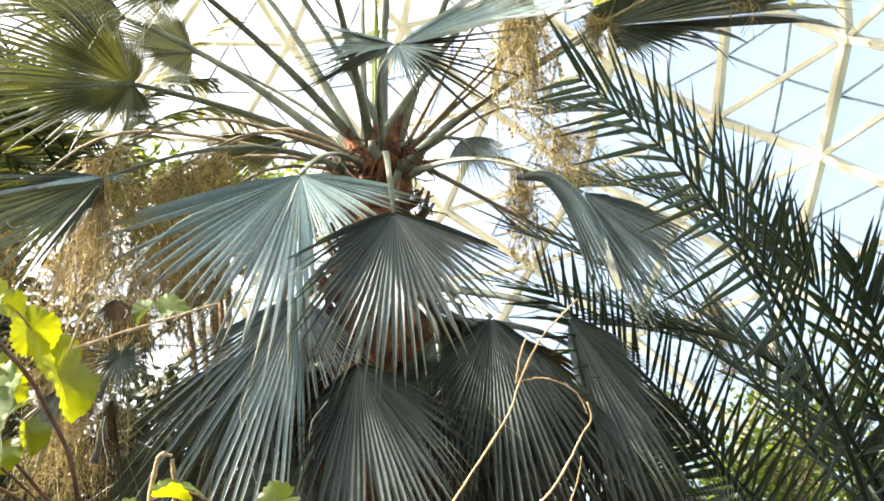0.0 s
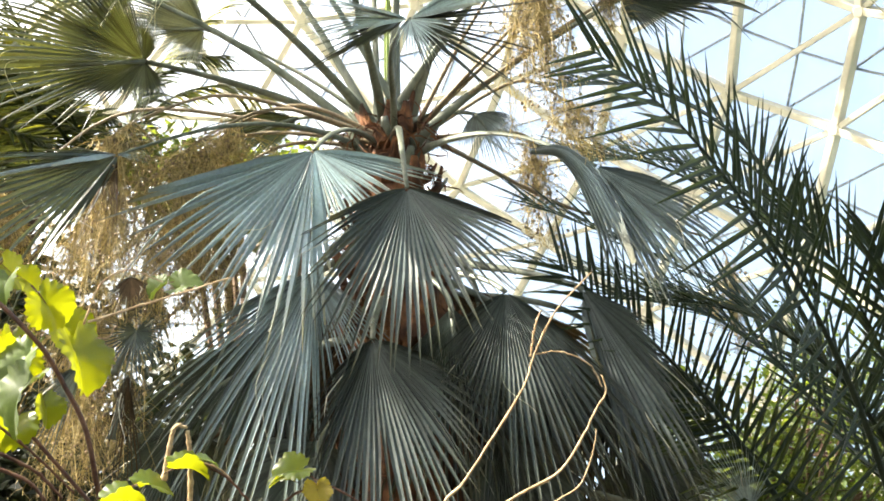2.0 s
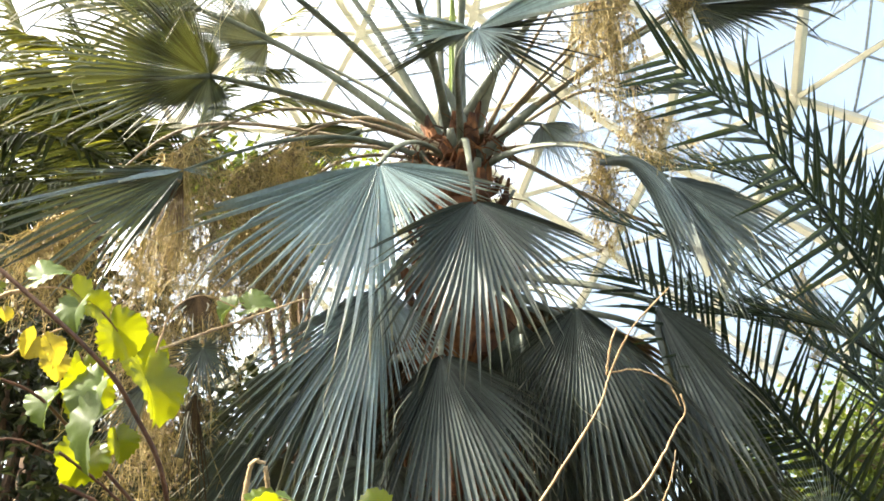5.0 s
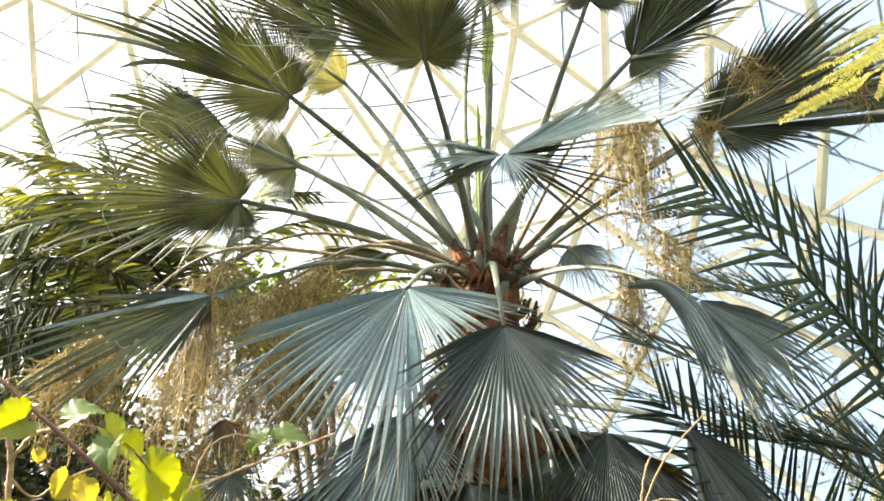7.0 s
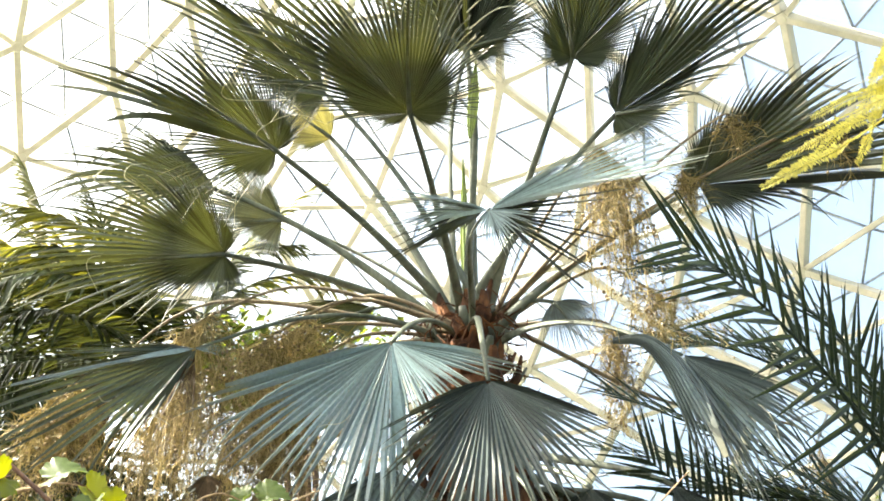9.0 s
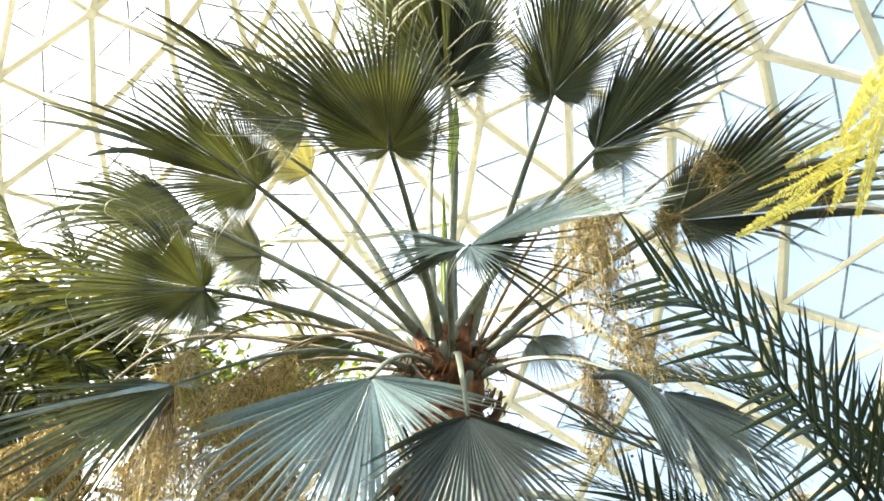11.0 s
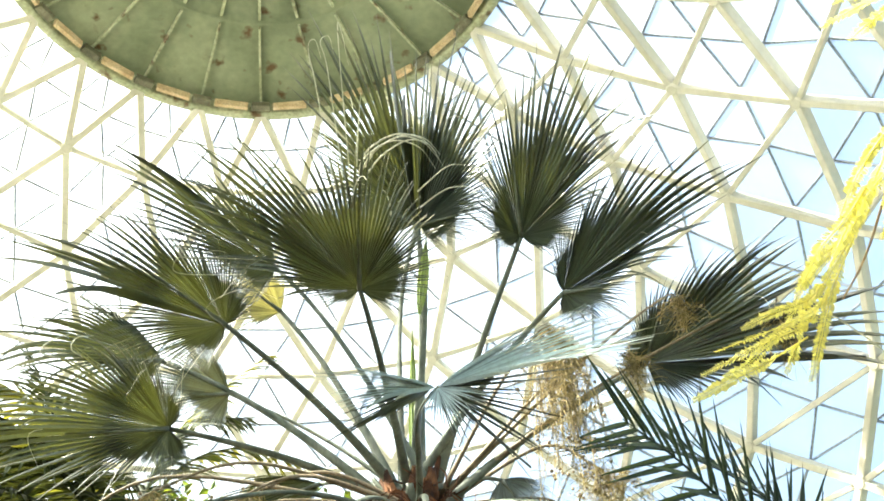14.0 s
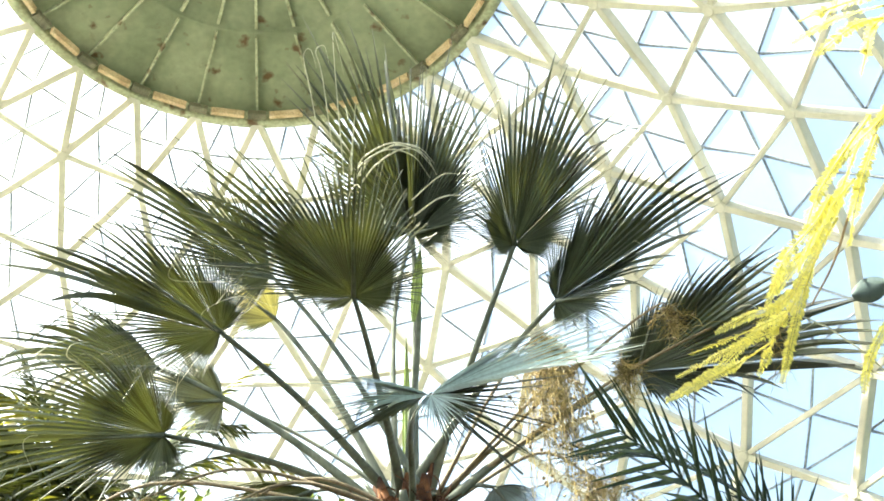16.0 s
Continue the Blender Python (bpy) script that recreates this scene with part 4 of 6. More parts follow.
loose_strand([(-1.99, 5.66, 5.91), (-2.08, 5.61, 5.93), (-2.02, 5.59, 5.99), (-1.93, 5.63, 6.06)], 0.012)
loose_strand([(-1.84, 5.70, 5.93), (-1.92, 5.65, 5.96), (-1.89, 5.61, 6.01), (-1.81, 5.66, 6.06)], 0.01)
frond((-1.551, 6.728, 4.601), (-1.461, 6.704, 4.181), (0.229, -0.973, -0.004), 100, 40, 0.30, 0.20, seed=34, bow=0.3)
frond((0.652, 6.384, 3.972), (0.783, 6.351, 2.996), (-0.092, -0.961, -0.262), 62, 25, 0.05, 0.20, start=(0.091, 6.156, 4.322), seed=35, bow=0.0, lobe=0.1)
frond((1.106, 6.541, 3.973), (1.403, 6.448, 3.042), (-0.155, -0.955, -0.251), 50, 25, 0.05, 0.20, start=(0.2, 6.3, 4.2), seed=36, bow=0.3, lobe=0.1)
frond((-0.699, 6.360, 4.138), (-0.960, 6.282, 3.139), (0.110, -0.952, -0.284), 60, 25, 0.05, 0.20, start=(-0.179, 6.156, 4.488), seed=37, bow=0.3, lobe=0.1)
frond((0.230, 5.880, 3.955), (0.238, 5.883, 2.972), (-0.031, -0.957, -0.288), 55, 22, 0.05, 0.20, start=(0.006, 6.156, 4.305), seed=38, bow=0.3, lobe=0.1)
frond((-0.469, 6.076, 3.344), (-0.634, 5.807, 2.692), (0.081, -0.979, -0.188), 105, 25, 0.25, 0.20, start=(-0.133, 6.156, 3.694), seed=39, bow=0.3, lobe=0.3)
frond((0.434, 6.098, 3.298), (0.526, 5.842, 2.605), (-0.063, -0.982, -0.180), 105, 25, 0.25, 0.20, start=(0.047, 6.156, 3.648), seed=40, bow=0.3, lobe=0.3)
frond((-0.229, 6.295, 4.252), (-0.331, 6.527, 3.253), (0.042, -0.999, 0.006), 70, 20, 0.05, 0.20, start=(-0.085, 6.156, 4.602), seed=41, dead=True, lobe=0.1)
frond((0.082, 6.190, 4.256), (0.057, 6.446, 3.209), (-0.007, -1.000, -0.001), 70, 20, 0.05, 0.20, start=(-0.023, 6.156, 4.606), seed=42, dead=True, lobe=0.1)
frond((0.389, 6.304, 4.221), (0.412, 6.552, 3.155), (-0.055, -0.998, 0.011), 70, 20, 0.05, 0.20, start=(0.038, 6.156, 4.571), seed=43, dead=True, lobe=0.1)
frond((0.623, 6.523, 3.893), (0.731, 6.681, 2.926), (-0.088, -0.994, 0.066), 60, 20, 0.05, 0.20, start=(0.1, 6.4, 4.1), seed=44, dead=True, lobe=0.1)
frond((-0.437, 6.511, 3.950), (-0.644, 6.666, 3.004), (0.072, -0.996, 0.058), 60, 20, 0.05, 0.20, start=(-0.15, 6.4, 4.1), seed=45, dead=True, lobe=0.1)
frond((1.184, 6.517, 3.346), (1.441, 6.303, 2.692), (-0.170, -0.975, 0.141), 90, 30, 0.15, 0.20, start=(0.197, 6.156, 3.696), seed=48, bow=0.0, lobe=0.3)
frond((-1.214, 6.427, 3.582), (-1.350, 6.364, 2.925), (0.189, -0.976, 0.107), 90, 30, 0.15, 0.20, start=(-0.282, 6.156, 3.932), seed=49, bow=0.3, lobe=0.3)

# young spear leaves standing in the middle
def spear(base, tip, wide, name="spear_leaf"):
    base, tip = Vector(base), Vector(tip)
    v, f = [], []
    s = (tip - base).cross(Vector((0, 1, 0.2))).normalized()
    n = s.cross(tip - base).normalized()
    for i in range(13):
        q = i / 12
        w = wide * (0.25 + 0.75 * math.sin(math.pi * min(1, q * 0.95)) ** 0.8) * (1 - q ** 4)
        p = base.lerp(tip, q) - FOOT + n * 0.04 * math.sin(q * 3)
        for j in range(7):
            e = j / 6 * 2 - 1
            v.append(p + s * (w * e) + n * (w * 0.5 * abs(e) + (0.006 if j % 2 else -0.006)))
    for i in range(12):
        for j in range(6):
            a = i * 7 + j
            f.append((a, a + 1, a + 8, a + 7))
    return piece(name, v, f, M_SPEAR, palm, "yellow-green unopened spear leaf")


spear((0.044, 5.790, 6.184), (0.113, 5.568, 6.605), 0.035)
spear((-0.049, 6.356, 5.208), (0.001, 6.406, 6.608), 0.03)


# dried flower stalks: an arching stalk with a curtain of fine strands
def flowers(points, n, drop, loose, seed, fruit=0, thick=0.0022, from_u=0.35, owner=None, foot=FOOT, name="flower_stalk", label="dry straw-coloured hanging flower stalk"):
    rnd = random.Random(seed)
    pts = [Vector(p) - foot for p in points]
    v, f = [], []
    line = [spline(pts, i / 20) for i in range(21)]
    tube(v, f, line, [0.017 - 0.013 * (i / 20) ** 0.6 for i in range(21)], 6)
    stalk = piece(name, v, f, M_STALK, owner or palm, label, True)
    sv, sf = [], []
    bv, bf = [], []
    for i in range(n):
        u = from_u + (1 - from_u) * rnd.random()
        p = spline(pts, u)
        ln = drop * rnd.uniform(0.45, 1.05)
        away = Vector((rnd.gauss(0, 1), rnd.gauss(0, 1), 0)) * loose
        steps = [p]
        cur = p
        for s in range(1, 6):
            g = s / 5
            cur = p + away * (g ** 0.6) + Vector((rnd.gauss(0, 0.022), rnd.gauss(0, 0.022), -ln * g ** 1.15 + 0.1 * loose * math.sin(g * 3)))
            steps.append(cur)
        tube(sv, sf, steps, [thick * 1.3, thick * 1.2, thick, thick, thick, thick * 0.7], 3)
        # fine side branchlets
        for b in range(19):
            s = rnd.uniform(0.6, 5)
            c = steps[int(s)].lerp(steps[min(5, int(s) + 1)], s % 1)
            e = c + Vector((rnd.gauss(0, 0.06), rnd.gauss(0, 0.06), rnd.uniform(-0.11, 0.05)))
            tube(sv, sf, [c, (c + e) / 2 + Vector((0, 0, 0.012)), e], [thick * 0.75, thick * 0.65, thick * 0.4], 3)
        for b in range(fruit):
            if rnd.random() < 0.5:
                c = steps[rnd.randint(1, 5)] + Vector((rnd.gauss(0, 0.02), rnd.gauss(0, 0.02), rnd.gauss(0, 0.03)))
                r = rnd.uniform(0.006, 0.011)
                tube(bv, bf, [c + Vector((0, 0, r)), c + Vector((0, 0, r * 0.55)), c, c - Vector((0, 0, r * 0.55)), c - Vector((0, 0, r))], [r * 0.2, r * 0.85, r, r * 0.85, r * 0.2], 6)
    st = piece("strand_tuft", sv, sf, M_STRAW, stalk)
    st["kind"] = "stuff"
    if bv:
        fr = piece("fruit", bv, bf, M_FRUIT, stalk, "small round brown fruits", True)
        fr["kind"] = "stuff"
    return stalk


flowers([(-0.006, 6.205, 5.114), (-0.866, 5.905, 5.306), (-1.363, 5.798, 5.130), (-1.602, 5.824, 4.983)], 93, 1, 0.18, 60, fruit=4, from_u=0.7)
flowers([(-0.006, 6.205, 5.114), (-0.624, 5.972, 5.250), (-1.047, 5.910, 5.055), (-1.204, 5.952, 4.929)], 80, 0.85, 0.18, 61, fruit=4, from_u=0.68)
flowers([(-0.006, 6.205, 5.114), (-0.842, 6.193, 5.227), (-1.477, 6.228, 4.951), (-1.815, 6.252, 4.733)], 80, 1, 0.19, 62, fruit=4, from_u=0.72)
flowers([(-0.008, 6.221, 5.086), (-0.585, 6.200, 5.069), (-0.977, 6.288, 4.811), (-1.170, 6.328, 4.664)], 62, 0.6, 0.18, 63, fruit=4, from_u=0.68)
flowers([(-0.009, 6.237, 5.058), (-0.943, 6.488, 4.874), (-1.588, 6.565, 4.444), (-1.863, 6.572, 4.255)], 80, 1, 0.2, 64, fruit=4, from_u=0.72)
flowers([(-0.009, 6.237, 5.058), (-0.970, 6.691, 4.680), (-1.746, 6.791, 4.058), (-1.958, 6.799, 3.871)], 55, 0.7, 0.18, 66, fruit=4, from_u=0.75)
flowers([(-0.006, 6.205, 5.114), (-0.506, 6.060, 5.316), (-0.901, 6.152, 5.281), (-1.034, 6.199, 5.166)], 68, 0.7, 0.18, 67, fruit=4, from_u=0.7)
flowers([(-0.008, 6.221, 5.086), (-0.655, 6.248, 5.174), (-1.146, 6.336, 4.881), (-1.337, 6.360, 4.760)], 68, 0.8, 0.2, 68, fruit=4, from_u=0.65)
flowers([(-0.163, 6.306, 5.206), (-1.444, 6.144, 5.403), (-2.078, 6.181, 5.032), (-2.375, 6.111, 4.738)], 110, 0.6, 0.13, 69, fruit=4, from_u=0.78)
flowers([(0.100, 6.283, 5.246), (0.449, 5.791, 5.620), (0.695, 5.425, 5.745), (0.768, 5.378, 5.627)], 78, 1.0, 0.125, 70, fruit=5, from_u=0.72)
flowers([(0.132, 6.387, 5.266), (0.715, 6.294, 5.547), (0.998, 6.327, 5.427), (1.089, 6.353, 5.358)], 36, 0.45, 0.13, 71, fruit=4, from_u=0.7)
flowers([(0.131, 6.395, 5.251), (0.605, 6.538, 5.354), (0.811, 6.632, 5.352), (0.834, 6.696, 5.231)], 36, 0.7, 0.06, 72, fruit=7, from_u=0.6)
flowers([(0.116, 6.283, 5.245), (0.760, 5.745, 5.636), (1.132, 5.513, 5.696), (1.172, 5.545, 5.641)], 16, 0.3, 0.04, 73, fruit=2, from_u=0.93)
flowers([(0.116, 6.283, 5.245), (0.917, 5.682, 5.691), (1.339, 5.267, 5.785), (1.423, 5.257, 5.769)], 10, 0.22, 0.05, 74, fruit=2, from_u=0.95)
flowers([(0.132, 6.284, 5.244), (1.062, 5.725, 5.595), (1.831, 5.197, 5.680), (1.922, 5.199, 5.636)], 14, 0.33, 0.04, 75, fruit=3, from_u=0.96)
flowers([(0.255, 6.295, 5.151), (1.058, 6.708, 4.874), (1.850, 6.849, 4.708), (1.995, 6.943, 4.403)], 24, 0.5, 0.1, 76, fruit=9, from_u=0.75)


# ---- feather palms ----
def feather(owner, foot, points, leaflets, length, mat, seed, face=(0, 0, 1), vee=25, wide=0.016, sweep=38, droop=0.05, name="frond", thick=0.018, single=False, skew=0.0):
    """One feather leaf: a rib through the given places, from its base to its tip, with a row of narrow leaflets on each side."""
    rnd = random.Random(seed)
    pts = [Vector(p) - foot for p in points]
    face = Vector(face)
    v, f = [], []
    line = [spline(pts, i / 24) for i in range(25)]
    tube(v, f, line, [thick * (1 - 0.85 * i / 24) for i in range(25)], 6)
    rib = piece(name, v, f, mat, owner, smooth=True)
    rows = {-1: ([], []), 1: ([], [])}
    for i in range(leaflets):
        u = 0.1 + 0.9 * (i + 0.5) / leaflets
        for w in (-1, 1):
            uu = min(1, u + rnd.uniform(-0.006, 0.006))
            p = spline(pts, uu)
            way = (spline(pts, min(1, uu + 0.02)) - spline(pts, max(0, uu - 0.02))).normalized()
            side = way.cross(face).normalized() * w
            nrm = side.cross(way).normalized() * w
            tilt = radians(vee + rnd.uniform(-16, 16))
            ang = radians(sweep * (1.25 - 0.7 * uu) + rnd.uniform(-6, 6) + 8 - skew * w)
            lat = side * math.cos(tilt) + nrm * math.sin(tilt)
            d = way * math.cos(ang) + lat * math.sin(ang)
            ln = length * (0.5 + 0.5 * math.sin(math.pi * min(1, 0.2 + 0.74 * uu)) ** 0.8) * rnd.uniform(0.88, 1.08)
            acr = d.cross(nrm).normalized()
            fl = acr.cross(d).normalized()
            lv, lf = ([], []) if single else rows[w]
            k = len(lv)
            sag = droop * rnd.uniform(0.4, 1.7)
            for s in range(7):
                q = s / 6
                wd = wide * (0.55 + 0.45 * min(1, q * 5)) * (1 - q ** 2.2)
                c = p + d * (ln * q) - UP * (sag * ln * q * q)
                lv.extend((c - acr * wd + fl * wd * 0.45, c, c + acr * wd + fl * wd * 0.45))
            for s in range(6):
                a = k + 3 * s
                lf.append((a, a + 1, a + 4, a + 3))
                lf.append((a + 1, a + 2, a + 5, a + 4))
            if single:
                piece("leaflet", lv, lf, mat, rib)
    if not single:
        for w in (-1, 1):
            piece("foliage", *rows[w], mat, rib)["kind"] = "stuff"
    return rib


def feather_trunk(owner, height, r, seed):
    rnd = random.Random(seed)
    v, f = [], []
    line = [Vector((0.04 * math.sin(z), 0.04 * math.cos(z * 1.3), z)) for z in np.linspace(-0.1, height, 24)]
    tube(v, f, line, [r * (1.1 if i % 2 else 0.98) for i in range(24)], 14)
    piece("trunk", v, f, M_BARK, owner)
    for i in range(70):
        z = height - 1.6 * rnd.random()
        a = i * 2.4
        d = Vector((math.cos(a), math.sin(a), 0))
        b = Vector((0, 0, z)) + d * r * 0.9
        v, f = [], []
        tube(v, f, [b, b + d * 0.07 + UP * 0.09, b + d * 0.12 + UP * 0.2], [0.05, 0.04, 0.015], 5, 0.5, d)
        piece("leaf_base", v, f, M_BARK, owner)


date_palm = holder("feather_palm", (2.599, 6.349, 0))
tagged(date_palm, "grey-green feather palm with long arching fronds beside the fan palm", "palm tree")
DATE_FOOT = Vector((2.599, 6.349, 0))
feather_trunk(date_palm, 2.80, 0.24, 3)
feather(date_palm, DATE_FOOT, [(2.523, 6.255, 2.872), (2.210, 6.170, 3.611), (1.487, 6.145, 4.224), (0.670, 6.172, 4.696)], 32, 0.55, M_FEATHER, 91, face=(0, -0.6, 0.8), vee=20, single=True)
feather(date_palm, DATE_FOOT, [(2.573, 6.237, 2.865), (2.827, 5.696, 3.583), (2.992, 5.384, 3.858), (3.161, 5.184, 3.814)], 30, 0.55, M_FEATHER, 93, face=(0, -0.5, 0.8), vee=20)
feather(date_palm, DATE_FOOT, [(2.585, 6.337, 2.888), (2.182, 5.914, 3.404), (1.764, 5.723, 3.714), (1.378, 5.669, 3.834)], 32, 0.5, M_FEATHER, 94, face=(0, -0.6, 0.8), vee=20, single=True)
feather(date_palm, DATE_FOOT, [(2.599, 6.431, 2.938), (2.315, 6.369, 3.184), (1.944, 6.321, 3.745), (1.588, 6.315, 4.024), (1.152, 6.443, 4.203)], 36, 0.5, M_FEATHER, 96, face=(0, -0.6, 0.8), vee=20)
feather(date_palm, DATE_FOOT, [(2.585, 6.337, 2.888), (2.346, 5.760, 3.343), (2.123, 5.469, 3.767), (1.891, 5.296, 4.087)], 26, 0.55, M_FEATHER, 97, face=(0, -0.9, 0.4), vee=20)
feather(date_palm, DATE_FOOT, [(2.660, 6.309, 2.877), (2.474, 5.833, 3.302), (2.343, 5.536, 3.665), (2.269, 5.424, 4.007)], 22, 0.5, M_FEATHER, 98, face=(0, -0.9, 0.4), vee=20)
feather(date_palm, DATE_FOOT, [(2.463, 7.038, 4.047), (2.083, 6.846, 4.831), (1.546, 6.795, 5.223), (0.920, 6.832, 5.369)], 30, 0.5, M_FEATHER, 101, face=(0, -0.6, 0.8), vee=20)
feather(date_palm, DATE_FOOT, [(2.730, 6.702, 2.965), (2.399, 7.205, 3.968), (1.649, 7.574, 4.692), (0.718, 7.765, 5.078)], 36, 0.5, M_FEATHER, 102, face=(0, -0.5, 0.8), vee=20)
feather(date_palm, DATE_FOOT, [(2.422, 6.752, 4.270), (2.099, 6.485, 5.088), (1.544, 6.404, 5.507), (0.965, 6.457, 5.610)], 34, 0.5, M_FEATHER, 104, face=(0, -0.7, 0.7), vee=20)
feather(date_palm, DATE_FOOT, [(2.478, 6.954, 4.281), (2.216, 6.884, 4.918), (1.759, 6.943, 5.294), (1.171, 7.110, 5.433)], 34, 0.5, M_FEATHER, 105, face=(0, -0.7, 0.7), vee=20)
left_palm = holder("feather_palm", (-3.492, 9.730, 0))
tagged(left_palm, "dark green feather palm with sunlit yellow tips behind the fan palm", "palm tree")
LEFT_FOOT = Vector((-3.492, 9.730, 0))
feather_trunk(left_palm, 6.79, 0.26, 5)
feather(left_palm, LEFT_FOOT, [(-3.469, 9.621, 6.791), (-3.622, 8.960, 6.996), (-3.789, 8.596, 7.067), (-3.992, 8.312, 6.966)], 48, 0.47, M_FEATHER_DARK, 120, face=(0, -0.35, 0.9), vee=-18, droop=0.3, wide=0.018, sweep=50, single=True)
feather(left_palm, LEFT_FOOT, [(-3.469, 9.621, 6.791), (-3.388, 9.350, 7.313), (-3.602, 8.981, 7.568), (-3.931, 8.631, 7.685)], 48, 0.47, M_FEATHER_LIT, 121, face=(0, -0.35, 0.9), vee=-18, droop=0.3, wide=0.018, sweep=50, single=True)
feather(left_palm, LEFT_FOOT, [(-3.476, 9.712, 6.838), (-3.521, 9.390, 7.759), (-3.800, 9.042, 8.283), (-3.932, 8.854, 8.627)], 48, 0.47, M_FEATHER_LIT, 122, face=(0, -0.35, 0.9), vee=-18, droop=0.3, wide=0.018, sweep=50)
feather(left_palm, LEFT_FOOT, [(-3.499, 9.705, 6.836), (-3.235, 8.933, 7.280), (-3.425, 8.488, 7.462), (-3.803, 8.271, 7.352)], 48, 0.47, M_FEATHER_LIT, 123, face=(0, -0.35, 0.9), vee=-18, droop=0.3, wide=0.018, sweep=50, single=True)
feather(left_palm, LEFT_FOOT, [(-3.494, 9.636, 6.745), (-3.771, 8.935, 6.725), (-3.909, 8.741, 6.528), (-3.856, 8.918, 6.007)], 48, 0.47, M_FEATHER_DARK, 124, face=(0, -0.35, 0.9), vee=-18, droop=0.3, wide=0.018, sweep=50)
feather(left_palm, LEFT_FOOT, [(-3.476, 9.712, 6.838), (-3.401, 9.626, 7.654), (-3.179, 9.607, 8.176), (-2.963, 9.714, 8.484)], 48, 0.47, M_FEATHER_DARK, 125, face=(0, -0.35, 0.9), vee=-18, droop=0.3, wide=0.018, sweep=50)
feather(left_palm, LEFT_FOOT, [(-3.453, 9.719, 6.840), (-3.224, 9.785, 7.493), (-2.844, 9.865, 7.751), (-2.473, 10.122, 7.689)], 48, 0.47, M_FEATHER_DARK, 126, face=(0, -0.35, 0.9), vee=-18, droop=0.3, wide=0.018, sweep=50)
feather(left_palm, LEFT_FOOT, [(-3.491, 9.614, 6.789), (-3.786, 9.187, 6.917), (-4.042, 8.834, 6.904), (-4.371, 8.680, 6.686)], 48, 0.47, M_FEATHER_DARK, 127, face=(0, -0.35, 0.9), vee=-18, droop=0.3, wide=0.018, sweep=50)
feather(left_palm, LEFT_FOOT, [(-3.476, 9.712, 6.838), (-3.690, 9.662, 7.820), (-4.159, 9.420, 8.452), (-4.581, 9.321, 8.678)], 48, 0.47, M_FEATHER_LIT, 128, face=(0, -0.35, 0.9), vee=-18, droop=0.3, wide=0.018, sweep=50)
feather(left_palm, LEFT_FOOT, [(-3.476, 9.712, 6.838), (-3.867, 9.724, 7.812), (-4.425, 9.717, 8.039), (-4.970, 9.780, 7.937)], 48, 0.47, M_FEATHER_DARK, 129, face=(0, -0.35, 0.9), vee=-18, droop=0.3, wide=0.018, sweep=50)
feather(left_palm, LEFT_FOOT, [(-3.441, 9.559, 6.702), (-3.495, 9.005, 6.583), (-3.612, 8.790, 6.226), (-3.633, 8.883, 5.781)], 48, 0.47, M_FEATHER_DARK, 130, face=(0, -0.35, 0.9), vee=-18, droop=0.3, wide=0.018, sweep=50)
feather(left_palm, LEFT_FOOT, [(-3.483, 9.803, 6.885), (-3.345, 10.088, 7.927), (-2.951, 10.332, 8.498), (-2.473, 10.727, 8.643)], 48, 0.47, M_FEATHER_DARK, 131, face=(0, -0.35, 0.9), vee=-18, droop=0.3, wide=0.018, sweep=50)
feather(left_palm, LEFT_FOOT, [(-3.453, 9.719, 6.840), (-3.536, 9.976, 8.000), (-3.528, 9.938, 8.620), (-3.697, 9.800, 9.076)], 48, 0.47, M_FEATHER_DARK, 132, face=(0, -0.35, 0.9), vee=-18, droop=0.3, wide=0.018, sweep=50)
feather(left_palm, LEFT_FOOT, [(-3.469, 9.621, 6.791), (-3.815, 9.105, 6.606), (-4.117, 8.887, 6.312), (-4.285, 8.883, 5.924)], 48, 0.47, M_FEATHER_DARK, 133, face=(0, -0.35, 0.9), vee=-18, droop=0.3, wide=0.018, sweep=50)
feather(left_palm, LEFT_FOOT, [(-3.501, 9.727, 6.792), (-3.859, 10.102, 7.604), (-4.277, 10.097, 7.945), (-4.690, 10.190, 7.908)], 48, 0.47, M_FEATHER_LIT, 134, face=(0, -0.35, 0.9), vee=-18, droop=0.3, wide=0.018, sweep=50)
feather(left_palm, LEFT_FOOT, [(-3.456, 9.742, 6.796), (-3.147, 9.830, 7.044), (-2.848, 10.099, 6.930), (-2.722, 10.315, 6.569)], 48, 0.47, M_FEATHER_DARK, 135, face=(0, -0.35, 0.9), vee=-18, droop=0.3, wide=0.018, sweep=50)
feather(left_palm, LEFT_FOOT, [(-3.501, 9.727, 6.792), (-4.154, 10.104, 7.815), (-4.715, 9.848, 8.597), (-5.109, 9.660, 8.767)], 48, 0.47, M_FEATHER_DARK, 136, face=(0, -0.35, 0.9), vee=-18, droop=0.3, wide=0.018, sweep=50)
feather(left_palm, LEFT_FOOT, [(-3.469, 9.621, 6.791), (-3.498, 9.803, 7.510), (-3.692, 9.470, 7.729), (-4.010, 9.158, 7.810)], 48, 0.47, M_FEATHER_DARK, 137, face=(0, -0.35, 0.9), vee=-18, droop=0.3, wide=0.018, sweep=50)
feather(left_palm, LEFT_FOOT, [(-3.499, 9.705, 6.836), (-3.336, 9.358, 7.528), (-3.530, 8.932, 7.683), (-3.937, 8.755, 7.503)], 48, 0.47, M_FEATHER_DARK, 138, face=(0, -0.35, 0.9), vee=-18, droop=0.3, wide=0.018, sweep=50)
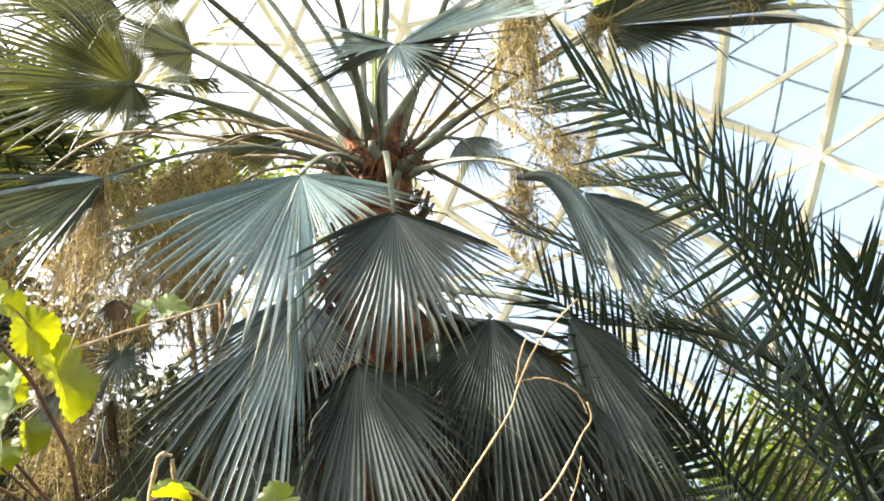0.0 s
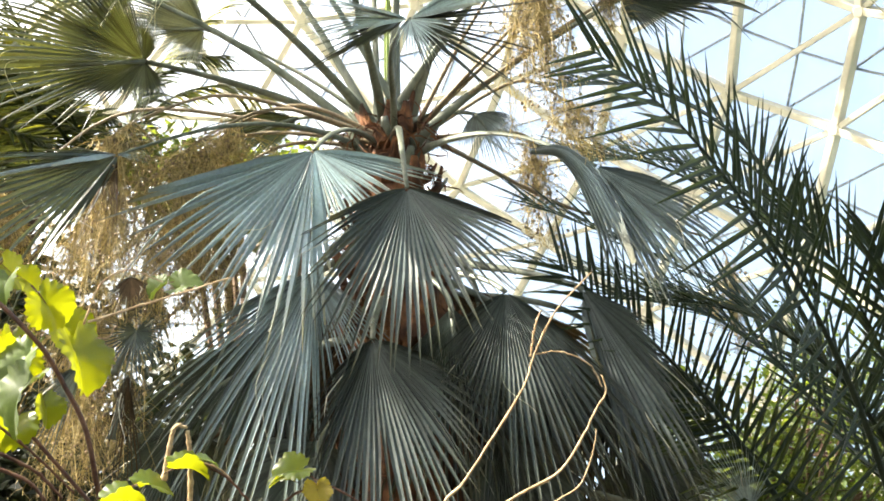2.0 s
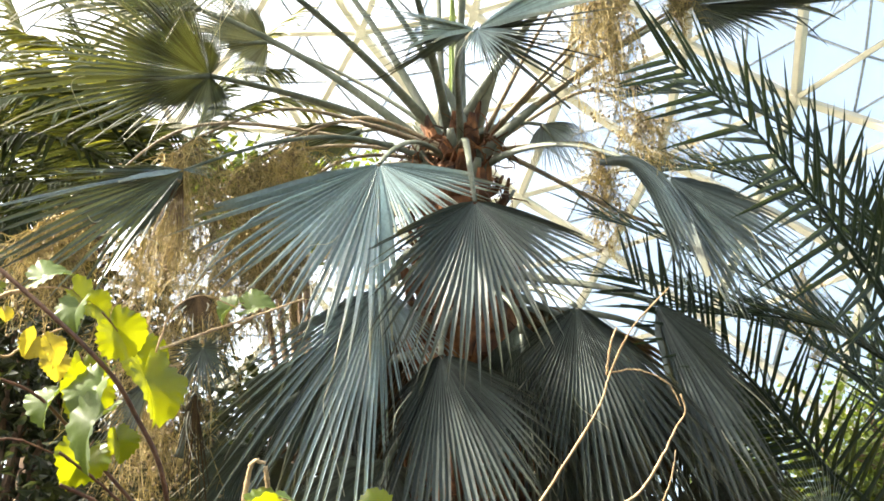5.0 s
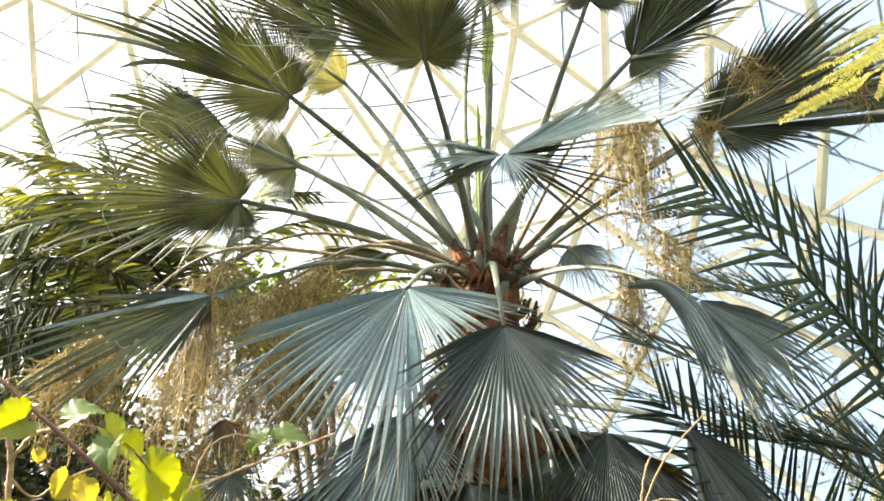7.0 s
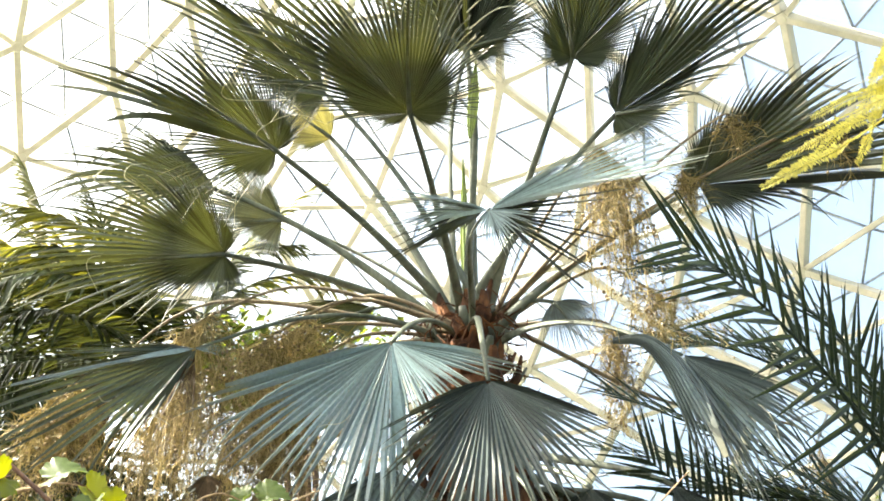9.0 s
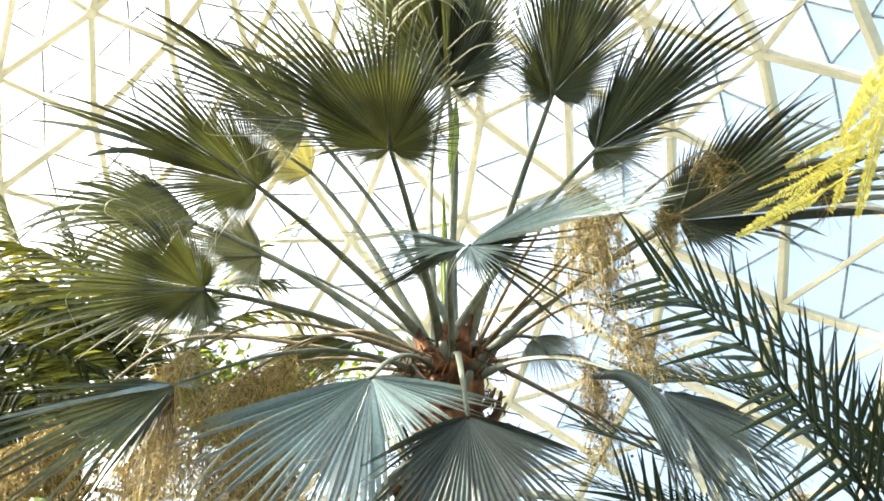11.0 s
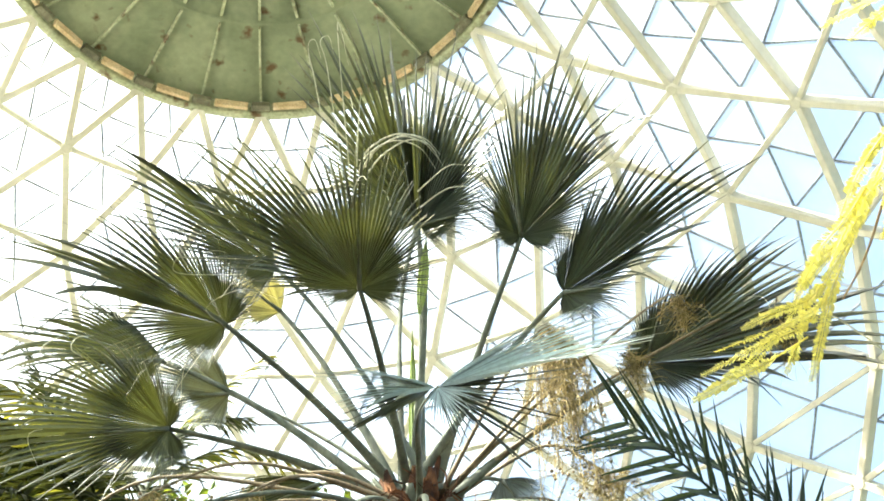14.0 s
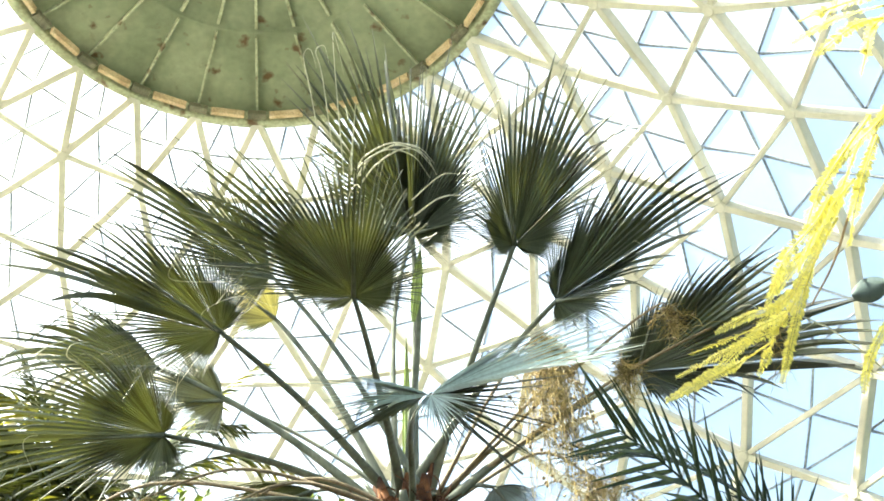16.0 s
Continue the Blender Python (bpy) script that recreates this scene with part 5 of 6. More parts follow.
feather(left_palm, LEFT_FOOT, [(-3.476, 9.712, 6.838), (-3.586, 10.134, 7.717), (-3.412, 10.195, 8.111), (-3.243, 10.369, 8.308)], 48, 0.47, M_FEATHER_DARK, 139, face=(0, -0.35, 0.9), vee=-18, droop=0.3, wide=0.018, sweep=50)
feather(left_palm, LEFT_FOOT, [(-3.491, 9.614, 6.789), (-3.891, 9.592, 7.200), (-4.105, 9.233, 7.235), (-4.399, 9.082, 7.050)], 48, 0.47, M_FEATHER_DARK, 140, face=(0, -0.35, 0.9), vee=-18, droop=0.3, wide=0.018, sweep=50)
feather(left_palm, LEFT_FOOT, [(-3.476, 9.712, 6.838), (-4.067, 10.142, 8.012), (-4.674, 10.133, 8.208), (-5.265, 10.190, 8.070)], 48, 0.47, M_FEATHER_DARK, 141, face=(0, -0.35, 0.9), vee=-18, droop=0.3, wide=0.018, sweep=50)
feather(left_palm, LEFT_FOOT, [(-3.483, 9.803, 6.885), (-3.572, 10.458, 8.193), (-3.261, 10.660, 8.796), (-2.874, 11.027, 8.966)], 48, 0.47, M_FEATHER_DARK, 142, face=(0, -0.35, 0.9), vee=-18, droop=0.3, wide=0.018, sweep=50)
feather(left_palm, LEFT_FOOT, [(-3.469, 9.621, 6.791), (-3.887, 9.585, 6.782), (-4.120, 9.421, 6.451), (-4.225, 9.461, 6.029)], 48, 0.47, M_FEATHER_DARK, 143, face=(0, -0.35, 0.9), vee=-18, droop=0.3, wide=0.018, sweep=50)
feather(left_palm, LEFT_FOOT, [(-3.456, 9.742, 6.796), (-3.272, 10.246, 7.293), (-2.940, 10.497, 7.230), (-2.766, 10.696, 6.934)], 48, 0.47, M_FEATHER_DARK, 144, face=(0, -0.35, 0.9), vee=-18, droop=0.3, wide=0.018, sweep=50)
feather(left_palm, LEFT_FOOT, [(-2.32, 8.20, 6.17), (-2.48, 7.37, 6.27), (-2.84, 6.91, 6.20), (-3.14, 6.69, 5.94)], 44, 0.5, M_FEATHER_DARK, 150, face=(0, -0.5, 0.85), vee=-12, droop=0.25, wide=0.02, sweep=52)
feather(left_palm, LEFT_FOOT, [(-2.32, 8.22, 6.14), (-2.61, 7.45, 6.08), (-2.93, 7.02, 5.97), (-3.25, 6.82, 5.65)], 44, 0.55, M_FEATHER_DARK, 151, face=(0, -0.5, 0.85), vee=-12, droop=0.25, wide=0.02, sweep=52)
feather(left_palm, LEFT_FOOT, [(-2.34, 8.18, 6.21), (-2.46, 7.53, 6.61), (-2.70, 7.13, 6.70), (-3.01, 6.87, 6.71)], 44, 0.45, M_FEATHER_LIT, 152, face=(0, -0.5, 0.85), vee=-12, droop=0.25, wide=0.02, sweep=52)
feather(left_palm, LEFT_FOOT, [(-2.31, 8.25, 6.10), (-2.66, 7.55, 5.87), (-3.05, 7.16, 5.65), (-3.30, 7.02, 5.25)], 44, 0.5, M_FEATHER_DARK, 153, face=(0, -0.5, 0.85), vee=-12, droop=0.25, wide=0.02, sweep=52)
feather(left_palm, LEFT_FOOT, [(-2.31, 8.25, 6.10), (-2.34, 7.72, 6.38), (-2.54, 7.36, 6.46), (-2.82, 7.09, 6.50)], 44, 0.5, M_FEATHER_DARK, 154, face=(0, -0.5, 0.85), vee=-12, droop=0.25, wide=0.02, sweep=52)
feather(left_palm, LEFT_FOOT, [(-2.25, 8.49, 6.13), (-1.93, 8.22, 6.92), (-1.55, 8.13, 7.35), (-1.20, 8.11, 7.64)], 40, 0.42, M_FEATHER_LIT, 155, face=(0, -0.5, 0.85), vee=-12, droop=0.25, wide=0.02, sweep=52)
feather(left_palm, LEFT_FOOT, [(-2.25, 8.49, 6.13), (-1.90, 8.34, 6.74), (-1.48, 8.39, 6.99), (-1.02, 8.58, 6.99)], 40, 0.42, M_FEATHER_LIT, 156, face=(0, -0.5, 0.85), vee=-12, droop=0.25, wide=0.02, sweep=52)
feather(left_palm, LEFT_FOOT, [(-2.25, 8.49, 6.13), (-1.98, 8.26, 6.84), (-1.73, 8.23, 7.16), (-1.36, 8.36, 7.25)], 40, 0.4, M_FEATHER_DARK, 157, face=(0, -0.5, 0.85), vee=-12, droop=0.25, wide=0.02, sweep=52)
feather(date_palm, DATE_FOOT, [(1.99, 6.28, 2.60), (1.67, 6.14, 3.19), (1.39, 6.04, 3.59), (1.09, 5.93, 3.88), (0.80, 5.86, 4.15)], 36, 0.52, M_FEATHER, 106, face=(0, -1, 0.3), vee=15, sweep=54, wide=0.012, single=True)
feather(date_palm, DATE_FOOT, [(2.23, 6.11, 2.63), (1.89, 6.20, 3.00), (1.61, 6.20, 3.30), (1.37, 6.19, 3.49)], 22, 0.55, M_FEATHER_DARK, 107, face=(0, -1, 0.3), vee=10, sweep=62, wide=0.012, single=True)
feather(date_palm, DATE_FOOT, [(2.17, 5.59, 2.53), (1.93, 5.13, 3.03), (1.71, 4.81, 3.38), (1.48, 4.58, 3.69), (1.25, 4.40, 3.96), (1.03, 4.27, 4.17), (0.80, 4.16, 4.33)], 36, 0.54, M_FEATHER, 90, face=(0, -1, 0.35), vee=14, wide=0.0135, droop=0.02, single=True, sweep=58, skew=14)


# ---- bushes and background growth ----
def bush(name, at, size, n, leaf, mat, seed, label, category="shrub", stems=9):
    """A shrub: branching stems and many small folded leaves in loose clumps."""
    rnd = random.Random(seed)
    at, size = Vector(at), Vector(size)
    ob = holder(name, (at.x, at.y, 0))
    tagged(ob, label, category, group="garden trees" if category == "tree" else "garden shrubs")
    low = at.z - size.z
    clumps = []
    for i in range(stems):
        v, f = [], []
        d = Vector((rnd.gauss(0, 0.5), rnd.gauss(0, 0.5), rnd.uniform(-0.7, 0.85)))
        d = d / max(1, d.length)
        end = Vector((d.x * size.x, d.y * size.y, at.z + d.z * size.z))
        pts = [Vector((rnd.uniform(-0.1, 0.1), rnd.uniform(-0.1, 0.1), 0)), Vector((end.x * 0.25, end.y * 0.25, max(0.3, low * 0.8))), Vector((end.x * 0.7, end.y * 0.7, (low + end.z) / 2)), end]
        tube(v, f, [spline(pts, j / 10) for j in range(11)], [0.05 - 0.0042 * j for j in range(11)], 5)
        for j in range(5):
            c = spline(pts, rnd.uniform(0.55, 1.0)) + Vector((rnd.gauss(0, 0.3) * size.x, rnd.gauss(0, 0.3) * size.y, rnd.gauss(0, 0.25) * size.z))
            clumps.append((c, rnd.uniform(0.14, 0.34) * min(size)))
            tube(v, f, [spline(pts, 0.7), (spline(pts, 0.7) + c) / 2 + UP * 0.05, c], [0.016, 0.01, 0.005], 4)
        piece("stem", v, f, M_BARK, ob)
    lv, lf = [], []
    for i in range(n):
        c, r = clumps[rnd.randrange(len(clumps))]
        p = c + Vector((rnd.gauss(0, 1), rnd.gauss(0, 1), rnd.gauss(0, 0.8))) * r
        d = Vector((rnd.gauss(0, 1), rnd.gauss(0, 1), rnd.gauss(-0.2, 0.7))).normalized()
        s = d.cross(Vector((rnd.gauss(0, 1), rnd.gauss(0, 1), rnd.gauss(0, 1)))).normalized()
        m = s.cross(d)
        ln = leaf * rnd.uniform(0.6, 1.3)
        w = ln * 0.28
        k = len(lv)
        lv.extend((p, p + d * ln * 0.5 + s * w + m * w * 0.4, p + d * ln * 0.5, p + d * ln * 0.5 - s * w + m * w * 0.4, p + d * ln - m * w * 0.3))
        lf.extend(((k, k + 1, k + 2), (k, k + 2, k + 3), (k + 1, k + 4, k + 2), (k + 2, k + 4, k + 3)))
    piece("foliage", lv, lf, mat, ob)["kind"] = "stuff"
    return ob


bush("tree", (3.099, 10.648, 4.470), (1.1, 0.8, 0.9), 9000, 0.075, M_BUSH, 7, "bright green leafy tree behind the palms", "tree", 12)
bush("tree", (2.728, 11.387, 4.018), (1.0, 0.8, 0.8), 5000, 0.075, M_BUSH, 8, "bright green leafy tree behind the palms", "tree", 10)
# Shrub leaves kept almost black-green, so their colour deepens the shade here.
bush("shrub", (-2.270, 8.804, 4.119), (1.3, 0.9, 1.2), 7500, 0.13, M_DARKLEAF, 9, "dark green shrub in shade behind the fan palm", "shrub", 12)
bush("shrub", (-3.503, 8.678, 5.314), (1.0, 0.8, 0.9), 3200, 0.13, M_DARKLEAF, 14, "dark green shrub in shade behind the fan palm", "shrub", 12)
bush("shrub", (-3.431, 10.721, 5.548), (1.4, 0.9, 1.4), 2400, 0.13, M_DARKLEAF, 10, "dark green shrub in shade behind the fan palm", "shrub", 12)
bush("tree", (-1.573, 11.360, 7.863), (1.4, 0.9, 0.5), 3000, 0.12, M_BUSH, 12, "sunlit tree top behind the fan palm", "tree", 9)
# Trees placed out of view to keep low sky light off the palm.
bush("tree", (3.25, -5.63, 1.65), (1.7, 1.7, 1.35), 3600, 0.34, M_DARKLEAF, 300, "unseen dark green tree added to block low sky light", "tree", 14)
bush("tree", (0.00, -6.00, 1.98), (1.7, 1.7, 1.62), 3600, 0.34, M_DARKLEAF, 301, "unseen dark green tree added to block low sky light", "tree", 14)
bush("tree", (-2.75, -4.76, 2.20), (1.7, 1.7, 1.80), 3600, 0.34, M_DARKLEAF, 302, "unseen dark green tree added to block low sky light", "tree", 14)
bush("tree", (-4.91, -3.44, 2.42), (1.7, 1.7, 1.98), 3600, 0.34, M_DARKLEAF, 303, "unseen dark green tree added to block low sky light", "tree", 14)
bush("tree", (-6.36, -1.35, 2.42), (1.7, 1.7, 1.98), 3600, 0.34, M_DARKLEAF, 304, "unseen dark green tree added to block low sky light", "tree", 14)
bush("tree", (-6.89, 1.22, 2.42), (1.7, 1.7, 1.98), 3600, 0.34, M_DARKLEAF, 305, "unseen dark green tree added to block low sky light", "tree", 14)
bush("tree", (-6.50, 3.75, 2.42), (1.7, 1.7, 1.98), 3600, 0.34, M_DARKLEAF, 306, "unseen dark green tree added to block low sky light", "tree", 14)
bush("tree", (6.78, 4.24, 1.65), (1.7, 1.7, 1.35), 3600, 0.34, M_DARKLEAF, 307, "unseen dark green tree added to block low sky light", "tree", 14)
bush("tree", (6.89, 1.22, 1.65), (1.7, 1.7, 1.35), 3600, 0.34, M_DARKLEAF, 308, "unseen dark green tree added to block low sky light", "tree", 14)
bush("tree", (6.36, -1.35, 1.65), (1.7, 1.7, 1.35), 3600, 0.34, M_DARKLEAF, 309, "unseen dark green tree added to block low sky light", "tree", 14)
bush("tree", (4.91, -3.44, 1.65), (1.7, 1.7, 1.35), 3600, 0.34, M_DARKLEAF, 310, "unseen dark green tree added to block low sky light", "tree", 14)


# ---- the vine and twigs close to the camera ----
def round_leaf(owner, foot, at, face, way, size, mat, seed, name="leaf"):
    """A broad lobed vine leaf with a toothed, ruffled edge, folded a little along its middle vein."""
    rnd = random.Random(seed)
    at, face, way = Vector(at), Vector(face).normalized(), Vector(way)
    way = (way - face * way.dot(face)).normalized()
    side = way.cross(face)
    v, f = [at + way * size * 0.3 - foot], []
    rings, seg = 6, 96
    ph = rnd.uniform(0, 6)
    jag = [rnd.uniform(0.3, 1.4) for i in range(24)]
    keel = rnd.uniform(0.35, 1.1)
    droop = rnd.uniform(0.2, 0.9)
    for i in range(1, rings + 1):
        q = i / rings
        for j in range(seg):
            a = 2 * math.pi * j / seg
            lobes = 0.86 + 0.09 * math.cos(a) + 0.025 * math.cos(5 * a) + 0.025 * math.sin(3 * a + ph) + 0.015 * math.sin(7 * a + 2 * ph)
            teeth = 0.13 * ((j % 4) / 4 - 0.5) * jag[j // 4] * q ** 3
            r = size * (lobes + teeth)
            if abs(a - math.pi) < 0.55:
                r *= 0.4 + 0.6 * abs(a - math.pi) / 0.55
            x, y = math.cos(a) * r * q, math.sin(a) * r * q
            h = size * (0.1 * q ** 2 * math.sin(2 * a + ph) + 0.07 * q ** 2 * math.sin(3 * a + 2 * ph) + 0.02 * q ** 3 * math.sin(8 * a + 3 * ph) + 0.035 * q ** 7 * math.sin(15 * a + ph) + keel * abs(y / size) - droop * max(0, x / size) ** 2 - 0.5 * keel * (y / size) ** 2)
            v.append(at + way * (x + size * 0.3) + side * y + face * h - foot)
    for j in range(seg):
        f.append((0, 1 + j, 1 + (j + 1) % seg))
    for i in range(rings - 1):
        for j in range(seg):
            a, c = 1 + i * seg + j, 1 + i * seg + (j + 1) % seg
            f.append((a, a + seg, c + seg, c))
    leaf = piece(name, v, f, mat, owner, smooth=True)
    pv, pf = [], []
    tube(pv, pf, [at - way * size * 0.45 - face * size * 0.15 - foot, at - way * size * 0.1 - foot, at + way * size * 0.3 - foot], [size * 0.03, size * 0.028, size * 0.022], 5)
    piece("leaf_stalk", pv, pf, M_STEM, leaf)
    return leaf


def stem_of(owner, foot, points, r0, r1, mat, name="stem", knots=0.0, seed=0, steps=30):
    rnd = random.Random(seed)
    pts = [Vector(p) - foot for p in points]
    v, f = [], []
    line = [spline(pts, i / steps) for i in range(steps + 1)]
    line = [p + Vector((rnd.gauss(0, knots), rnd.gauss(0, knots), rnd.gauss(0, knots))) for p in line]
    tube(v, f, line, [(r0 + (r1 - r0) * i / steps) * (1 + (0.35 if knots and i % 7 == 3 else 0)) for i in range(steps + 1)], 7)
    return piece(name, v, f, mat, owner, smooth=True)


vine = holder("vine", (-0.522, 2.008, 0))
tagged(vine, "climbing vine with red-brown stem and sunlit yellow-green lobed leaves", "vine")
VINE_FOOT = Vector((-0.522, 2.008, 0))
stem_of(vine, VINE_FOOT, [(-0.522, 2.008, 0.000), (-0.514, 2.180, 1.761), (-0.506, 2.012, 2.106), (-0.551, 1.955, 2.245), (-0.620, 1.895, 2.343), (-0.860, 1.856, 2.567)], 0.0048, 0.004, M_STEM, seed=1)
stem_of(vine, VINE_FOOT, [(-0.493, 2.141, 2.029), (-0.656, 2.077, 2.220), (-0.740, 2.018, 2.313), (-0.838, 1.966, 2.346)], 0.004, 0.0025, M_STEM, seed=2)
round_leaf(vine, VINE_FOOT, (-0.758, 1.822, 2.442), (0.75, -0.6, 0.1), (-0.85, -0.13, -0.51), 0.040, M_VINE, 30)
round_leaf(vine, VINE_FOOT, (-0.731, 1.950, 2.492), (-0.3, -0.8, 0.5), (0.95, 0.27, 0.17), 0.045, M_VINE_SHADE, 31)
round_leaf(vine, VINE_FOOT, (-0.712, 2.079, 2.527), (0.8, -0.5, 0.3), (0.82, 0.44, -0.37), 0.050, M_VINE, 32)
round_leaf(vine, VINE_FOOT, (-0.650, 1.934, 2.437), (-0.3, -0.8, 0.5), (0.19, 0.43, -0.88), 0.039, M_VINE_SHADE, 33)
round_leaf(vine, VINE_FOOT, (-0.667, 2.044, 2.486), (0.75, -0.6, 0.1), (0.93, 0.35, -0.14), 0.037, M_VINE, 34)
round_leaf(vine, VINE_FOOT, (-0.585, 1.908, 2.387), (0.55, -0.75, -0.2), (0.53, 0.44, -0.72), 0.052, M_VINE, 35)
round_leaf(vine, VINE_FOOT, (-0.576, 2.054, 2.361), (0.8, -0.5, 0.3), (0.11, 0.36, -0.93), 0.078, M_VINE, 36)
round_leaf(vine, VINE_FOOT, (-0.619, 2.148, 2.433), (0.4, -0.85, 0.15), (0.54, 0.42, -0.73), 0.055, M_VINE, 37)
round_leaf(vine, VINE_FOOT, (-0.763, 1.900, 2.420), (0.75, -0.6, 0.1), (-0.03, 0.38, -0.93), 0.016, M_VINE_OLD, 38)
round_leaf(vine, VINE_FOOT, (-0.757, 2.038, 2.426), (0.55, -0.75, -0.2), (-0.54, 0.12, -0.83), 0.032, M_VINE_OLD, 39)
round_leaf(vine, VINE_FOOT, (-0.682, 1.889, 2.356), (0.8, -0.5, 0.3), (0.56, 0.47, -0.68), 0.034, M_VINE_OLD, 40)
round_leaf(vine, VINE_FOOT, (-0.713, 2.005, 2.376), (0.4, -0.85, 0.15), (0.16, 0.39, -0.91), 0.031, M_VINE_OLD, 41)
round_leaf(vine, VINE_FOOT, (-0.703, 2.130, 2.412), (0.75, -0.6, 0.1), (-0.12, 0.31, -0.94), 0.048, M_VINE, 42)
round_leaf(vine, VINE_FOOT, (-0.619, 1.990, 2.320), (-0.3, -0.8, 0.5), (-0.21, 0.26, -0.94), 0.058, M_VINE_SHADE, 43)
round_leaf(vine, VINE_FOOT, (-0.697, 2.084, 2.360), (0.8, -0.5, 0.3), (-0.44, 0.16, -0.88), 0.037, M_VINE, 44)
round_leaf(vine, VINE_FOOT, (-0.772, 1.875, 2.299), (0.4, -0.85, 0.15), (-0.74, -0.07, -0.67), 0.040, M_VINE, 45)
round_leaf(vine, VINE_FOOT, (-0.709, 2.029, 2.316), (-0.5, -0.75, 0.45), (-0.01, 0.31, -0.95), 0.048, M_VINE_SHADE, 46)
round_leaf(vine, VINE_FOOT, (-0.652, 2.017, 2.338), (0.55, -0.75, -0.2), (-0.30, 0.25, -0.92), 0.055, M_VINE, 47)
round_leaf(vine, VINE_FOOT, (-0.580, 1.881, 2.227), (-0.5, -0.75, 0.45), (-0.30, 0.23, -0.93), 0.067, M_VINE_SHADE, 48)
round_leaf(vine, VINE_FOOT, (-0.640, 2.001, 2.208), (0.4, -0.85, 0.15), (-0.50, 0.11, -0.86), 0.051, M_VINE, 49)
round_leaf(vine, VINE_FOOT, (-0.547, 1.842, 2.179), (0.75, -0.6, 0.1), (0.19, 0.36, -0.91), 0.034, M_VINE, 50)
round_leaf(vine, VINE_FOOT, (-0.574, 2.829, 2.808), (-0.5, -0.75, 0.45), (-0.98, -0.16, -0.13), 0.045, M_VINE_SHADE, 56)
round_leaf(vine, VINE_FOOT, (-0.548, 2.838, 2.799), (-0.3, -0.8, 0.5), (0.93, 0.28, -0.25), 0.055, M_VINE_SHADE, 57)
round_leaf(vine, VINE_FOOT, (-0.467, 1.755, 1.961), (0.5, -0.7, 0.5), (-0.6, 0.2, -0.7), 0.036, M_VINE, 51)
round_leaf(vine, VINE_FOOT, (-0.426, 1.810, 2.000), (-0.2, -0.45, 0.9), (0.9, 0.1, 0.3), 0.042, M_VINE, 52)
round_leaf(vine, VINE_FOOT, (-0.382, 1.814, 2.028), (0.3, -0.55, 0.8), (0.8, 0.1, 0.4), 0.040, M_VINE, 53)
round_leaf(vine, VINE_FOOT, (-0.333, 1.818, 2.049), (0.0, -0.4, 0.9), (0.9, 0.1, 0.2), 0.040, M_VINE, 54)
round_leaf(vine, VINE_FOOT, (-0.294, 1.822, 2.062), (0.3, -0.4, 0.9), (0.9, 0.2, 0.1), 0.022, M_VINE_SHADE, 55)
round_leaf(vine, VINE_FOOT, (-0.450, 1.776, 1.985), (0.6, -0.6, 0.3), (-0.2, 0.2, -0.9), 0.026, M_VINE, 58)
round_leaf(vine, VINE_FOOT, (-0.150, 1.897, 2.057), (0.3, -0.7, 0.6), (-0.8, 0.1, -0.4), 0.038, M_VINE, 59)
round_leaf(vine, VINE_FOOT, (-0.129, 1.905, 2.033), (0.2, -0.95, 0.2), (0.1, 0.1, -1), 0.028, M_VINE_OLD, 60)
round_leaf(vine, VINE_FOOT, (-0.169, 1.899, 2.043), (0.1, -0.5, 0.8), (-0.9, 0.1, -0.2), 0.026, M_VINE, 61)
round_leaf(vine, VINE_FOOT, (-0.093, 1.921, 1.985), (-0.3, -0.9, 0.2), (0.3, 0.1, -0.9), 0.030, M_VINE_OLD, 62)
round_leaf(vine, VINE_FOOT, (-0.014, 1.925, 1.984), (0.5, -0.8, 0.2), (0.2, 0.1, -0.9), 0.022, M_VINE_SHADE, 63)
round_leaf(vine, VINE_FOOT, (-0.267, 1.852, 1.967), (0.1, -0.5, 0.8), (0.9, 0.1, -0.1), 0.024, M_VINE, 64)
twigs = holder("dry_twig", (0.169, 4.427, 0))
tagged(twigs, "bare tan forked twig standing before the palm", "twig")
TWIG_FOOT = Vector((0.169, 4.427, 0))
stem_of(twigs, TWIG_FOOT, [(0.169, 4.427, 0.000), (-0.039, 4.620, 2.134), (0.080, 4.364, 2.536), (0.175, 4.355, 2.649), (0.270, 4.339, 2.772), (0.414, 4.290, 2.965), (0.476, 4.247, 3.101), (0.556, 4.180, 3.223), (0.689, 4.104, 3.332)], 0.0062, 0.003, M_TWIG, "twig", 0.0006, 50)
stem_of(twigs, TWIG_FOOT, [(0.453, 4.271, 3.081), (0.481, 4.225, 3.194), (0.504, 4.207, 3.235)], 0.004, 0.003, M_TWIG, "twig", 0.0009, 51)
stem_of(twigs, TWIG_FOOT, [(0.214, 4.281, 2.527), (0.288, 4.305, 2.543), (0.389, 4.315, 2.599), (0.494, 4.315, 2.644), (0.555, 4.305, 2.696), (0.629, 4.276, 2.800), (0.672, 4.259, 2.872), (0.708, 4.238, 2.919), (0.697, 4.220, 2.978)], 0.0062, 0.0028, M_TWIG, "twig", 0.0006, 52)
stem_of(twigs, TWIG_FOOT, [(0.374, 4.263, 2.475), (0.427, 4.295, 2.499), (0.505, 4.314, 2.561), (0.586, 4.314, 2.608), (0.640, 4.290, 2.710), (0.662, 4.273, 2.797)], 0.0038, 0.0024, M_TWIG, "twig", 0.0006, 53)
stem_of(twigs, TWIG_FOOT, [(0.464, 4.266, 3.090), (0.566, 4.256, 3.087), (0.664, 4.262, 3.034), (0.703, 4.284, 2.953)], 0.003, 0.0025, M_TWIG, "twig", 0.0009, 54)
